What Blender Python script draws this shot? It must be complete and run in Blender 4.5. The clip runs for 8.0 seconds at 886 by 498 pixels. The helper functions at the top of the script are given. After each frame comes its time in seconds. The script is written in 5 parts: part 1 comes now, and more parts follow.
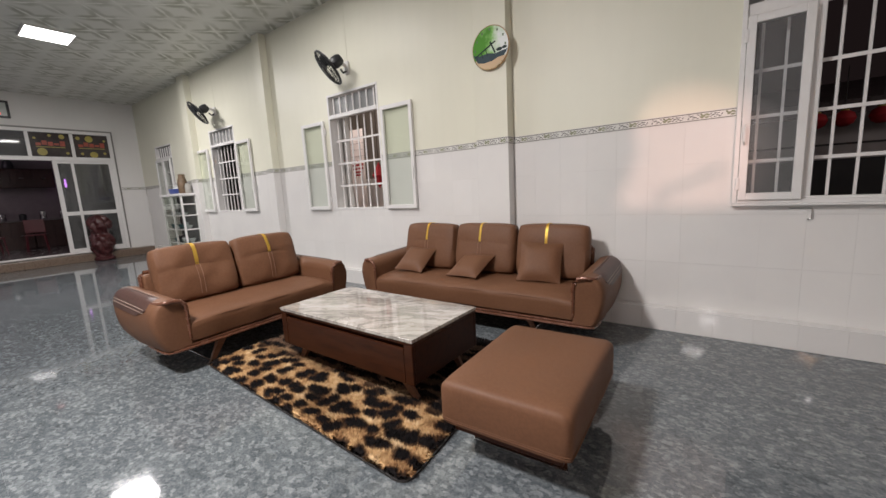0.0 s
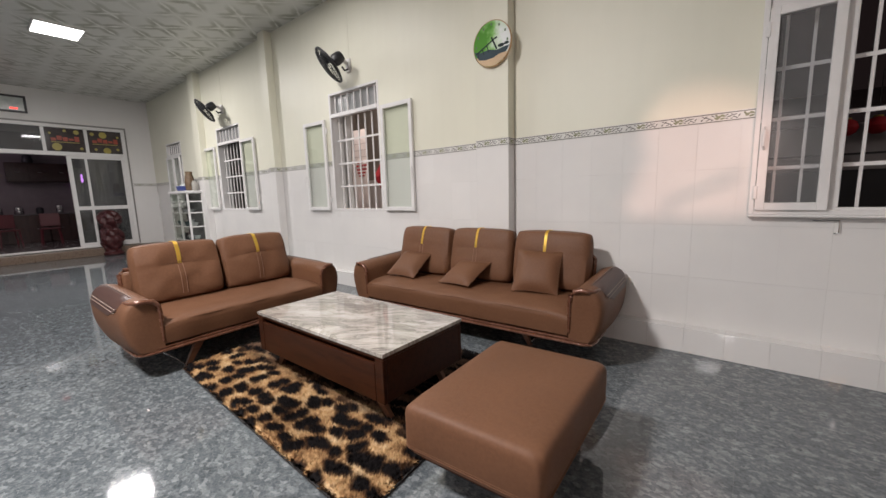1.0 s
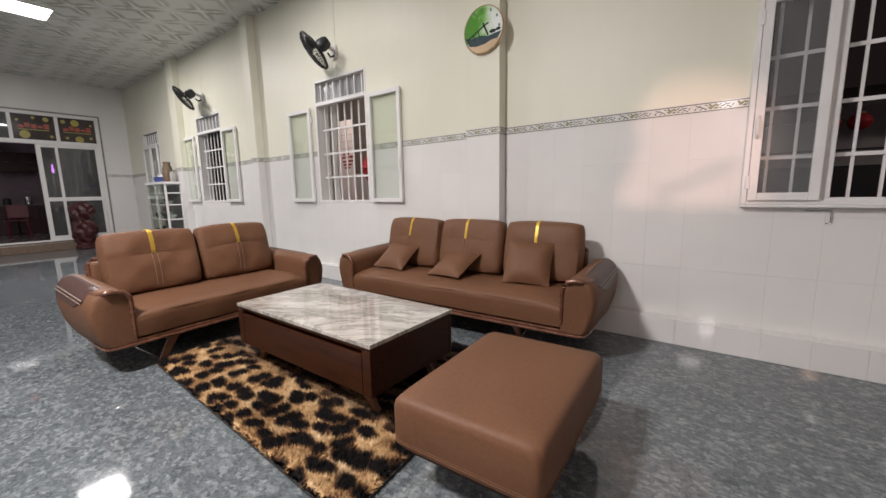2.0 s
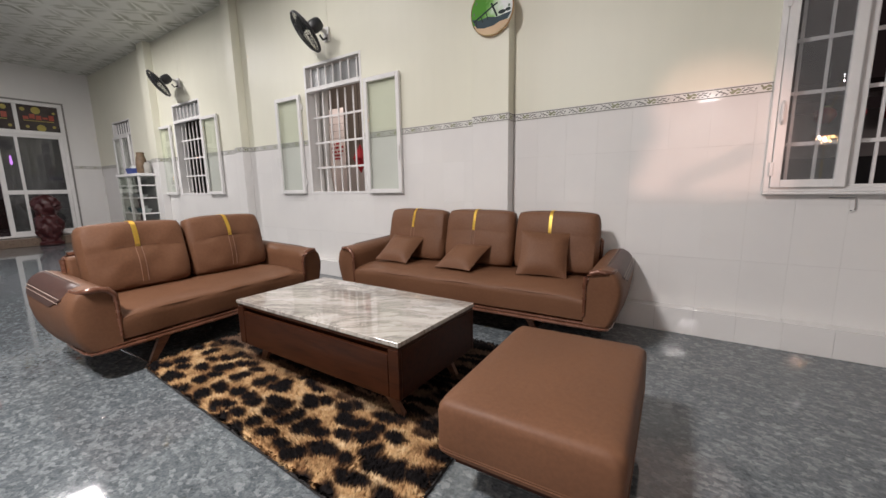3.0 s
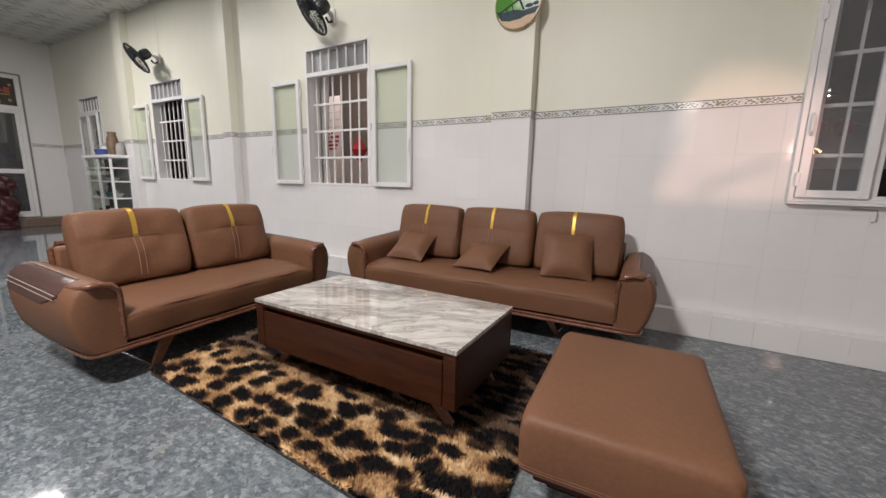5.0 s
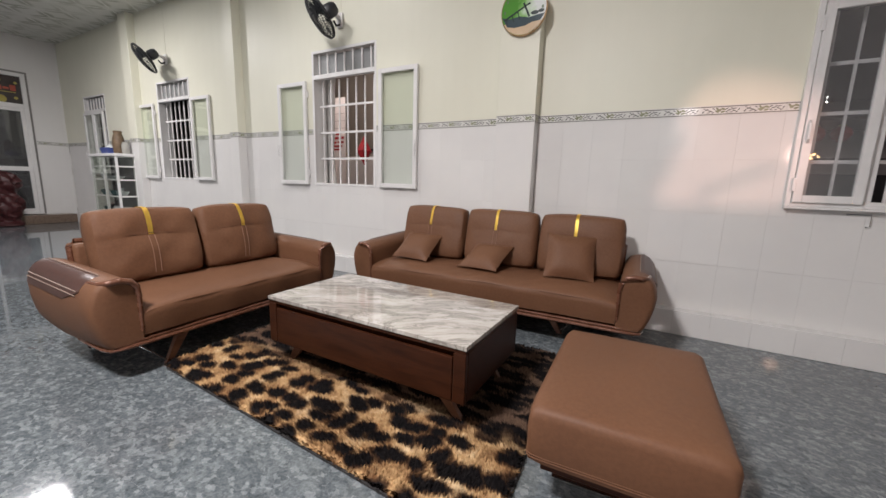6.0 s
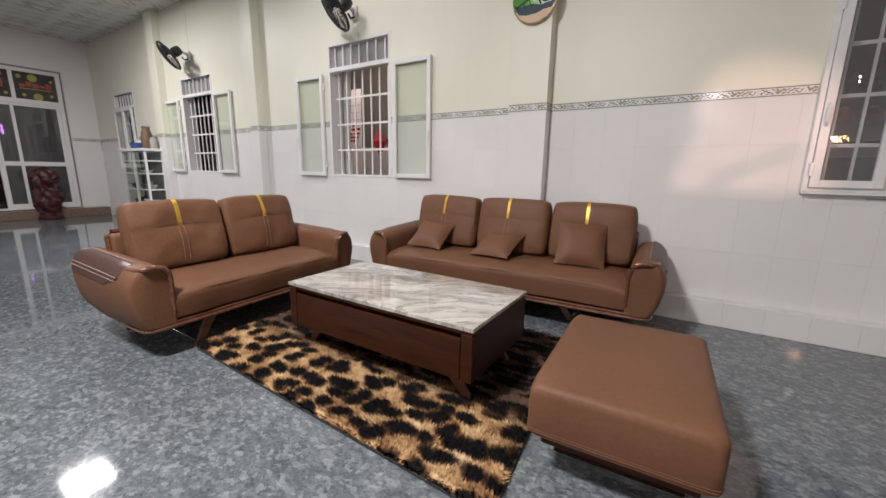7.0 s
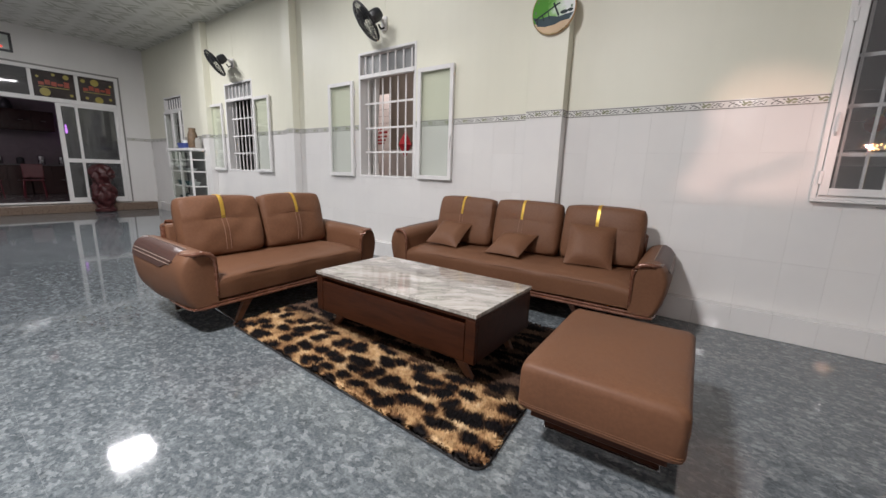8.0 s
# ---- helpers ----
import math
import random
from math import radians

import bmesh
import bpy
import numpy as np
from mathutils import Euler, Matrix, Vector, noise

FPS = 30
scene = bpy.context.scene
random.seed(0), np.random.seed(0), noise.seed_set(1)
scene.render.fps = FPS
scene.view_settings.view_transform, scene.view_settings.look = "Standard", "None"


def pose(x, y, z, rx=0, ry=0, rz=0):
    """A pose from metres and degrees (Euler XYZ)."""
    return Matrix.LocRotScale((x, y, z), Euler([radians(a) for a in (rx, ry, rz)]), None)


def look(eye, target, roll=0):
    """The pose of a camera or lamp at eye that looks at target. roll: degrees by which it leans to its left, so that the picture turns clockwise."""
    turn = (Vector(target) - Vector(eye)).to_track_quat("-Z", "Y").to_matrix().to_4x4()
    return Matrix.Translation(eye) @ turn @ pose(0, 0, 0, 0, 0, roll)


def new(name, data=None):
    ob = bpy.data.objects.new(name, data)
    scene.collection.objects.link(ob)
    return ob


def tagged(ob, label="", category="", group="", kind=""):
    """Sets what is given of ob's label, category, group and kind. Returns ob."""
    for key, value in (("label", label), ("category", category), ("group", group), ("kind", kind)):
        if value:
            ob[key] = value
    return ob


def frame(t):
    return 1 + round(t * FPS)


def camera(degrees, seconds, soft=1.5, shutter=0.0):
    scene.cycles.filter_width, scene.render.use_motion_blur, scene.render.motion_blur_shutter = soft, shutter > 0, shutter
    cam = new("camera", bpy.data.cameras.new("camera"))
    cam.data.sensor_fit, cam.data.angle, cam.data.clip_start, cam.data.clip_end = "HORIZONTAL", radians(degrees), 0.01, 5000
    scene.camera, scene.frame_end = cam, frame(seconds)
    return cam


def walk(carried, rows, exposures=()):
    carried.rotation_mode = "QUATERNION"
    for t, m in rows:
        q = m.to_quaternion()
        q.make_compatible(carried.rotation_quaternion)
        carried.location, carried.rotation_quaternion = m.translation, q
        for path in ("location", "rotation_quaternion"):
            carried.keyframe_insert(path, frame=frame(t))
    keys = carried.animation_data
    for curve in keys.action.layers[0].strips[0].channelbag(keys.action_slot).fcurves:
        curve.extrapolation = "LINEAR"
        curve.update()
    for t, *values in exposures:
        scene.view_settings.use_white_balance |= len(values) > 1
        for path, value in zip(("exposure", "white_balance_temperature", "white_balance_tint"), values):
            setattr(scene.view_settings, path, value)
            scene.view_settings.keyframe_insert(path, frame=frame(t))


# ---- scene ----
cam = camera(98.5, 8.0)
PATH = [
    (0, (0.139, 0.204, 1.27), (-1.043, 1.788, 0.964), -3.0),
    (0.5, (0.15, 0.368, 1.271), (-1.091, 1.909, 0.978), -2.3),
    (1, (0.174, 0.469, 1.251), (-1.065, 2.013, 0.966), -1.7),
    (1.5, (0.165, 0.505, 1.223), (-1.061, 2.061, 0.949), -1.3),
    (2, (0.102, 0.518, 1.18), (-1.079, 2.104, 0.881), -1.1),
    (2.2, (0.059, 0.506, 1.166), (-1.102, 2.106, 0.861), -1.0),
    (3.5, (-0.334, 0.499, 1.123), (-1.386, 2.164, 0.778), -1.0),
    (4, (-0.44, 0.519, 1.131), (-1.45, 2.204, 0.758), -0.4),
    (5.5, (-0.583, 0.322, 1.144), (-1.547, 2.041, 0.803), 1.5),
    (6, (-0.577, 0.304, 1.148), (-1.544, 2.02, 0.802), 1.7),
    (6.5, (-0.561, 0.292, 1.147), (-1.545, 1.989, 0.759), 1.4),
    (7, (-0.494, 0.256, 1.152), (-1.536, 1.915, 0.751), 0.9),
    (7.5, (-0.371, 0.206, 1.14), (-1.447, 1.836, 0.71), 1.3),
    (8, (-0.305, 0.123, 1.154), (-1.459, 1.709, 0.761), 1.8),
]
BALANCE = [(0, 0.04, 6470, 12.5), (2, 0.04, 6460, 13), (3.5, 0.0, 6430, 13), (4, 0.0, 6400, 12.5), (5.5, 0.0, 6370, 13), (6.5, 0.0, 6330, 12.5), (7.2, 0.0, 6310, 13), (8, 0.0, 6210, 11.5)]
walk(cam, [(t, look(eye, target, roll)) for t, eye, target, roll in PATH], BALANCE)

# == world, lamps ==
W = 3.86          # inner face of the long wall
FARX = -12.45     # inner face of the far wall
EASTX = 3.6
BACKY = -9.6
CEIL = 3.85

world = bpy.data.worlds.new("night")
scene.world = world
world.use_nodes = True
world.node_tree.nodes["Background"].inputs[0].default_value = (0.030, 0.020, 0.020, 1)
world.node_tree.nodes["Background"].inputs[1].default_value = 0.3


def area_lamp(name, x, y, z, size, watts, colour, turn=(0, 0, 0), size_y=None):
    data = bpy.data.lights.new(name, "AREA")
    data.energy, data.color, data.size = watts, colour, size
    if size_y:
        data.shape, data.size_y = "RECTANGLE", size_y
    ob = new(name, data)
    ob.matrix_world = pose(x, y, z, *turn)
    return ob


# second and fourth are guessed panels, added unseen for shadow and fill
PANELS = [(-2.15, -0.4), (-4.10, 2.45), (-8.05, 1.70), (-8.05, -4.6), (-0.15, -8.6), (-0.45, -5.5)]
PANEL_WATTS = [264, 20, 132, 84, 84, 30]
for (px, py), watts in zip(PANELS, PANEL_WATTS):
    area_lamp("panel_light", px, py, CEIL - 0.045, 0.50, watts, (1.0, 0.96, 0.93))


def point_lamp(name, x, y, z, watts, colour, radius=0.06):
    data = bpy.data.lights.new(name, "POINT")
    data.energy, data.color, data.shadow_soft_size = watts, colour, radius
    ob = new(name, data)
    ob.location = (x, y, z)
    return ob


def spot_lamp(name, eye, target, watts, colour, degrees, blend, radius):
    data = bpy.data.lights.new(name, "SPOT")
    data.energy, data.color, data.spot_size, data.spot_blend, data.shadow_soft_size = watts, colour, radians(degrees), blend, radius
    ob = new(name, data)
    ob.matrix_world = look(eye, target)
    return ob


spot_lamp("warm_lamp_beam", (1.22, -0.65, 1.72), (-0.20, W, 1.40), 350, (1.0, 0.60, 0.48), 16.5, 0.75, 0.006)
point_lamp("warm_lamp_glow", 1.30, -0.75, 1.70, 36, (1.0, 0.64, 0.56), 0.018)
point_lamp("upper_bulb", 1.41, -0.75, 2.50, 7, (1.0, 0.93, 0.9), 0.010)
# lamp without a fixture, added to brighten the passage and banner
point_lamp("passage_fill", -4.6, 4.75, 2.95, 50, (1.0, 0.90, 0.82))
# unseen fill, added to lift and tint the kitchen behind the door
point_lamp("kitchen_fill", -14.4, -0.9, 3.0, 30, (1.0, 0.80, 0.97))
# added light with no fixture, so lanterns and shed show at night
point_lamp("yard_fill", 3.2, 6.0, 2.6, 20, (1.0, 0.85, 0.75))

# == materials ==
def node_mat(name):
    m = bpy.data.materials.new(name)
    m.use_nodes = True
    nt = m.node_tree
    return m, nt, nt.nodes["Principled BSDF"]


def nd(nt, kind, **inputs):
    n = nt.nodes.new(kind)
    for k, v in inputs.items():
        n.inputs[k.replace("_", " ")].default_value = v
    return n


def ramp(nt, src, stops):
    r = nt.nodes.new("ShaderNodeValToRGB")
    els = r.color_ramp.elements
    while len(els) < len(stops):
        els.new(0.5)
    for e, (p, c) in zip(els, stops):
        e.position = p
        e.color = (*c, 1) if len(c) == 3 else c
    nt.links.new(src, r.inputs[0])
    return r.outputs[0]


def coords(nt, scale=(1, 1, 1), kind="Object", turn=(0, 0, 0)):
    tc = nt.nodes.new("ShaderNodeTexCoord")
    mp = nt.nodes.new("ShaderNodeMapping")
    mp.inputs["Scale"].default_value = scale
    mp.inputs["Rotation"].default_value = turn
    nt.links.new(tc.outputs[kind], mp.inputs[0])
    return mp.outputs[0]


def place(nt, scale=(1, 1, 1), turn=(0, 0, 0)):
    """World position, for surfaces made of many pieces."""
    g = nt.nodes.new("ShaderNodeNewGeometry")
    mp = nt.nodes.new("ShaderNodeMapping")
    mp.inputs["Scale"].default_value = scale
    mp.inputs["Rotation"].default_value = turn
    nt.links.new(g.outputs["Position"], mp.inputs[0])
    return mp.outputs[0]


def noise_tex(nt, vec, scale, detail=4.0, rough=0.55, distortion=0.0):
    n = nd(nt, "ShaderNodeTexNoise", Scale=scale, Detail=detail, Roughness=rough, Distortion=distortion)
    nt.links.new(vec, n.inputs["Vector"])
    return n.outputs["Fac"]


def mix(nt, fac, a, b, mode="MIX"):
    m = nt.nodes.new("ShaderNodeMix")
    m.data_type, m.blend_type = "RGBA", mode
    for sock, v in ((m.inputs[0], fac), (m.inputs[6], a), (m.inputs[7], b)):
        if isinstance(v, (int, float)):
            sock.default_value = v
        elif isinstance(v, tuple):
            sock.default_value = (*v, 1) if len(v) == 3 else v
        else:
            nt.links.new(v, sock)
    return m.outputs[2]


def bump(nt, bsdf, height, strength=0.2, dist=0.01):
    b = nd(nt, "ShaderNodeBump", Strength=strength, Distance=dist)
    nt.links.new(height, b.inputs["Height"])
    nt.links.new(b.outputs[0], bsdf.inputs["Normal"])


def simple(name, colour, rough=0.5, metal=0.0, vary=0.12, scale=6.0, bumps=0.0, coat=0.0):
    """A plain surface with slight two-scale variation in colour and gloss."""
    m, nt, b = node_mat(name)
    v = place(nt)
    n1, n2 = noise_tex(nt, v, scale, 5), noise_tex(nt, v, scale * 14, 3)
    lo = tuple(c * (1 - vary) for c in colour)
    hi = tuple(min(1, c * (1 + vary)) for c in colour)
    col = ramp(nt, n1, [(0.3, lo), (0.7, hi)])
    col = mix(nt, 0.15, col, ramp(nt, n2, [(0.3, lo), (0.7, hi)]))
    nt.links.new(col, b.inputs["Base Color"])
    nt.links.new(ramp(nt, n1, [(0.3, (rough * 0.85,) * 3), (0.7, (min(1, rough * 1.15),) * 3)]), b.inputs["Roughness"])
    b.inputs["Metallic"].default_value = metal
    b.inputs["Coat Weight"].default_value = coat
    if bumps:
        bump(nt, b, n2, bumps, 0.004)
    return m


def glass_mat(name, tint=(1, 1, 1), rough=0.0, glare=0.0):
    m, nt, b = node_mat(name)
    out = nt.nodes["Material Output"]
    tr = nd(nt, "ShaderNodeBsdfTransparent")
    tr.inputs[0].default_value = (*tint, 1)
    gl = nd(nt, "ShaderNodeBsdfGlossy")
    gl.inputs["Roughness"].default_value = rough
    gl.inputs[0].default_value = (1, 1, 1, 1)
    lw = nd(nt, "ShaderNodeLayerWeight", Blend=0.5)
    pw = nt.nodes.new("ShaderNodeMath")
    pw.operation = "POWER"
    nt.links.new(lw.outputs["Facing"], pw.inputs[0])
    pw.inputs[1].default_value = 5.0
    fr = nt.nodes.new("ShaderNodeMath")
    fr.operation = "MULTIPLY_ADD"
    nt.links.new(pw.outputs[0], fr.inputs[0])
    fr.inputs[1].default_value = 0.94
    fr.inputs[2].default_value = 0.045
    ms = nt.nodes.new("ShaderNodeMixShader")
    nt.links.new(fr.outputs[0], ms.inputs[0])
    nt.links.new(tr.outputs[0], ms.inputs[1])
    nt.links.new(gl.outputs[0], ms.inputs[2])
    # even grey mixed in to stand for room reflections on the pane
    df = nd(nt, "ShaderNodeBsdfDiffuse")
    df.inputs[0].default_value = (0.5, 0.5, 0.5, 1)
    m2 = nt.nodes.new("ShaderNodeMixShader")
    m2.inputs[0].default_value = glare
    nt.links.new(ms.outputs[0], m2.inputs[1])
    nt.links.new(df.outputs[0], m2.inputs[2])
    nt.links.new(m2.outputs[0], out.inputs[0])
    nt.nodes.remove(b)
    return m


def glow_mat(name, colour, strength):
    m, nt, b = node_mat(name)
    b.inputs["Base Color"].default_value = (*colour, 1)
    b.inputs["Emission Color"].default_value = (*colour, 1)
    b.inputs["Emission Strength"].default_value = strength
    return m


def leather_mat():
    m, nt, b = node_mat("brown_leather")
    v = place(nt)
    n1 = noise_tex(nt, v, 3.0, 4)
    n2 = noise_tex(nt, v, 60, 3)
    col = ramp(nt, n1, [(0.3, (0.127, 0.0585, 0.0308)), (0.7, (0.158, 0.0732, 0.0386))])
    col = mix(nt, 0.25, col, ramp(nt, n2, [(0.35, (0.110, 0.050, 0.0255)), (0.65, (0.182, 0.088, 0.045))]))
    nt.links.new(col, b.inputs["Base Color"])
    vo = nd(nt, "ShaderNodeTexVoronoi", Scale=420.0)
    nt.links.new(v, vo.inputs["Vector"])
    n3 = noise_tex(nt, v, 9, 3)
    hs = mix(nt, 0.8, vo.outputs["Distance"], n3)
    bump(nt, b, hs, 0.26, 0.008)
    nt.links.new(ramp(nt, n1, [(0.3, (0.50,) * 3), (0.7, (0.60,) * 3)]), b.inputs["Roughness"])
    b.inputs["Specular IOR Level"].default_value = 0.26
    return m


def wood_mat(name, dark, light, rough=0.3, coat=0.3, axis=(1.5, 14, 14)):
    m, nt, b = node_mat(name)
    v = coords(nt, axis)
    n1 = noise_tex(nt, v, 2.2, 6, 0.6, 0.6)
    n2 = noise_tex(nt, v, 14, 4)
    col = ramp(nt, n1, [(0.3, dark), (0.55, light), (0.75, tuple((a + c) / 2 for a, c in zip(dark, light)))])
    col = mix(nt, 0.25, col, ramp(nt, n2, [(0.35, dark), (0.65, light)]))
    nt.links.new(col, b.inputs["Base Color"])
    b.inputs["Roughness"].default_value = rough
    b.inputs["Coat Weight"].default_value = coat
    b.inputs["Coat Roughness"].default_value = 0.15
    bump(nt, b, n2, 0.06, 0.002)
    return m


def marble_mat():
    m, nt, b = node_mat("grey_veined_marble")
    v = coords(nt, (1.0, 1.0, 1.0), turn=(0, 0, radians(-28)))
    warp = nd(nt, "ShaderNodeTexNoise", Scale=2.2, Detail=5.0)
    nt.links.new(v, warp.inputs["Vector"])
    wv = nt.nodes.new("ShaderNodeVectorMath")
    wv.operation = "MULTIPLY_ADD"
    nt.links.new(warp.outputs["Color"], wv.inputs[0])
    wv.inputs[1].default_value = (0.30, 0.30, 0.2)
    nt.links.new(v, wv.inputs[2])
    mp = nt.nodes.new("ShaderNodeMapping")
    mp.inputs["Scale"].default_value = (1.5, 5.6, 1)
    nt.links.new(wv.outputs[0], mp.inputs[0])
    a = noise_tex(nt, mp.outputs[0], 1.3, 8, 0.62, 0.4)
    c = noise_tex(nt, mp.outputs[0], 4.0, 6, 0.6, 0.4)
    col = ramp(nt, a, [(0.30, (0.13, 0.115, 0.10)), (0.41, (0.27, 0.245, 0.22)), (0.51, (0.41, 0.38, 0.335)), (0.70, (0.55, 0.515, 0.46))])
    col = mix(nt, 0.3, col, ramp(nt, c, [(0.35, (0.22, 0.20, 0.175)), (0.6, (0.54, 0.50, 0.46))]))
    vn = noise_tex(nt, mp.outputs[0], 1.5, 9, 0.70, 1.0)
    col = mix(nt, ramp(nt, vn, [(0.465, (0, 0, 0)), (0.495, (0.6, 0.6, 0.6)), (0.505, (0.6, 0.6, 0.6)), (0.54, (0, 0, 0))]), col, (0.12, 0.105, 0.09))
    pale = noise_tex(nt, mp.outputs[0], 1.7, 7, 0.66, 1.2)
    col = mix(nt, ramp(nt, pale, [(0.55, (0, 0, 0)), (0.62, (0.7, 0.7, 0.7))]), col, (0.58, 0.545, 0.51))
    nt.links.new(col, b.inputs["Base Color"])
    b.inputs["Roughness"].default_value = 0.06
    b.inputs["Coat Weight"].default_value = 0.5
    b.inputs["Coat Roughness"].default_value = 0.03
    return m


def granite_mat():
    m, nt, b = node_mat("polished_grey_granite_tile")
    v = place(nt)
    n0 = noise_tex(nt, v, 1.1, 4)
    n1 = noise_tex(nt, v, 12, 6, 0.68, 1.2)
    n2 = noise_tex(nt, v, 75, 3, 0.6)
    warp = nd(nt, "ShaderNodeTexNoise", Scale=38.0, Detail=4.0, Roughness=0.7)
    nt.links.new(v, warp.inputs["Vector"])
    wv = nt.nodes.new("ShaderNodeVectorMath")
    wv.operation = "MULTIPLY_ADD"
    nt.links.new(warp.outputs["Color"], wv.inputs[0])
    wv.inputs[1].default_value = (0.06, 0.06, 0.0)
    nt.links.new(place(nt, (1.0, 1.5, 1.0), (0, 0, radians(20))), wv.inputs[2])
    vo = nd(nt, "ShaderNodeTexVoronoi", Scale=40.0)
    nt.links.new(wv.outputs[0], vo.inputs["Vector"])
    col = ramp(nt, n1, [(0.30, (0.028, 0.036, 0.043)), (0.44, (0.092, 0.108, 0.120)), (0.55, (0.18, 0.203, 0.218)), (0.66, (0.38, 0.41, 0.42))])
    n3 = noise_tex(nt, place(nt, (1, 1.5, 1), (0, 0, radians(35))), 26, 5, 0.7, 1.2)
    col = mix(nt, 0.4, col, ramp(nt, n3, [(0.32, (0.030, 0.038, 0.045)), (0.50, (0.13, 0.148, 0.16)), (0.68, (0.39, 0.42, 0.43))]))
    sep = nt.nodes.new("ShaderNodeSeparateColor")
    nt.links.new(vo.outputs["Color"], sep.inputs[0])
    col = mix(nt, 0.34, col, ramp(nt, sep.outputs[0], [(0.2, (0.045, 0.055, 0.062)), (0.70, (0.14, 0.155, 0.165)), (0.90, (0.46, 0.48, 0.49))]))
    col = mix(nt, 0.2, col, ramp(nt, n2, [(0.35, (0.04, 0.05, 0.06)), (0.65, (0.33, 0.355, 0.365))]))
    col = mix(nt, 1.0, col, ramp(nt, n0, [(0.3, (0.74, 0.75, 0.76)), (0.7, (0.86, 0.87, 0.87))]), "MULTIPLY")
    nt.links.new(col, b.inputs["Base Color"])
    r = noise_tex(nt, v, 3.5, 5)
    nt.links.new(ramp(nt, r, [(0.3, (0.035,) * 3), (0.75, (0.085,) * 3)]), b.inputs["Roughness"])
    b.inputs["Specular IOR Level"].default_value = 0.75
    bump(nt, b, noise_tex(nt, v, 5, 2), 0.02, 0.002)
    return m


def rug_mat():
    m, nt, b = node_mat("leopard_fur")
    v = coords(nt)
    warp = nd(nt, "ShaderNodeTexNoise", Scale=7.0, Detail=3.0)
    nt.links.new(v, warp.inputs["Vector"])
    wv = nt.nodes.new("ShaderNodeVectorMath")
    wv.operation = "MULTIPLY_ADD"
    nt.links.new(warp.outputs["Color"], wv.inputs[0])
    wv.inputs[1].default_value = (0.11, 0.11, 0)
    nt.links.new(v, wv.inputs[2])
    mp = nt.nodes.new("ShaderNodeMapping")
    mp.inputs["Scale"].default_value = (0.72, 1.05, 0)
    mp.inputs["Rotation"].default_value = (0, 0, radians(12))
    nt.links.new(wv.outputs[0], mp.inputs[0])
    vo = nd(nt, "ShaderNodeTexVoronoi", Scale=10.8, Randomness=0.92)
    vo.voronoi_dimensions = "2D"
    nt.links.new(mp.outputs[0], vo.inputs["Vector"])
    d = vo.outputs["Distance"]
    fine = noise_tex(nt, v, 55, 4, 0.7)
    soft = nt.nodes.new("ShaderNodeMath")
    soft.operation = "MULTIPLY_ADD"
    nt.links.new(fine, soft.inputs[0])
    soft.inputs[1].default_value = 0.16
    nt.links.new(d, soft.inputs[2])
    big = noise_tex(nt, v, 6.5, 5, 0.65)
    # middle striped and browner, darkened for the table's shade; rim golden with rounder spots
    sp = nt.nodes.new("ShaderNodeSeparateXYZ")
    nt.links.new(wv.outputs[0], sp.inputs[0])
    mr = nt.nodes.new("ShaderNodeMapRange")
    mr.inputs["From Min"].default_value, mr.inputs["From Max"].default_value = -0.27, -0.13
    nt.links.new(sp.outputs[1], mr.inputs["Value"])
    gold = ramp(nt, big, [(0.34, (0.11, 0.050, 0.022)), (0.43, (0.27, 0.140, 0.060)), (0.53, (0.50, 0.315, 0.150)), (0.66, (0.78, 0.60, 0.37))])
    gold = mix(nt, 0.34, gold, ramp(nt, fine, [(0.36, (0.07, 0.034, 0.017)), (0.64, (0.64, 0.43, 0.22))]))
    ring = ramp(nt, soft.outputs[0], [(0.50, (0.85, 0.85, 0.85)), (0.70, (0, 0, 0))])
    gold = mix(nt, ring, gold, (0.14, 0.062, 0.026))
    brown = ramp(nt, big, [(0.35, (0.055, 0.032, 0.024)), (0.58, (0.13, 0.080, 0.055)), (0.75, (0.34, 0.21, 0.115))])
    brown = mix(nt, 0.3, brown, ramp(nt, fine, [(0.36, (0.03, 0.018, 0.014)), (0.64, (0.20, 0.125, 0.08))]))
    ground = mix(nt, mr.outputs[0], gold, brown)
    stripe = nd(nt, "ShaderNodeTexVoronoi", Scale=10.0, Randomness=0.9)
    stripe.voronoi_dimensions = "2D"
    ms = nt.nodes.new("ShaderNodeMapping")
    ms.inputs["Scale"].default_value = (0.42, 1.55, 0)
    ms.inputs["Rotation"].default_value = (0, 0, radians(5))
    nt.links.new(wv.outputs[0], ms.inputs[0])
    nt.links.new(ms.outputs[0], stripe.inputs["Vector"])
    soft2 = nt.nodes.new("ShaderNodeMath")
    soft2.operation = "MULTIPLY_ADD"
    nt.links.new(fine, soft2.inputs[0])
    soft2.inputs[1].default_value = 0.16
    nt.links.new(stripe.outputs["Distance"], soft2.inputs[2])
    spots = ramp(nt, soft.outputs[0], [(0.40, (1, 1, 1)), (0.51, (0.70, 0.70, 0.70)), (0.63, (0, 0, 0))])
    bands = ramp(nt, soft2.outputs[0], [(0.46, (1, 1, 1)), (0.54, (0.72, 0.72, 0.72)), (0.62, (0, 0, 0))])
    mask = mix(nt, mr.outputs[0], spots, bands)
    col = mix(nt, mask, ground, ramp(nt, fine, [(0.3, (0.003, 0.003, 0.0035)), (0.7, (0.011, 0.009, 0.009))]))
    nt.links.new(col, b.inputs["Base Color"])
    b.inputs["Roughness"].default_value = 0.9
    b.inputs["Specular IOR Level"].default_value = 0.08
    b.inputs["Sheen Weight"].default_value = 0.0
    return m


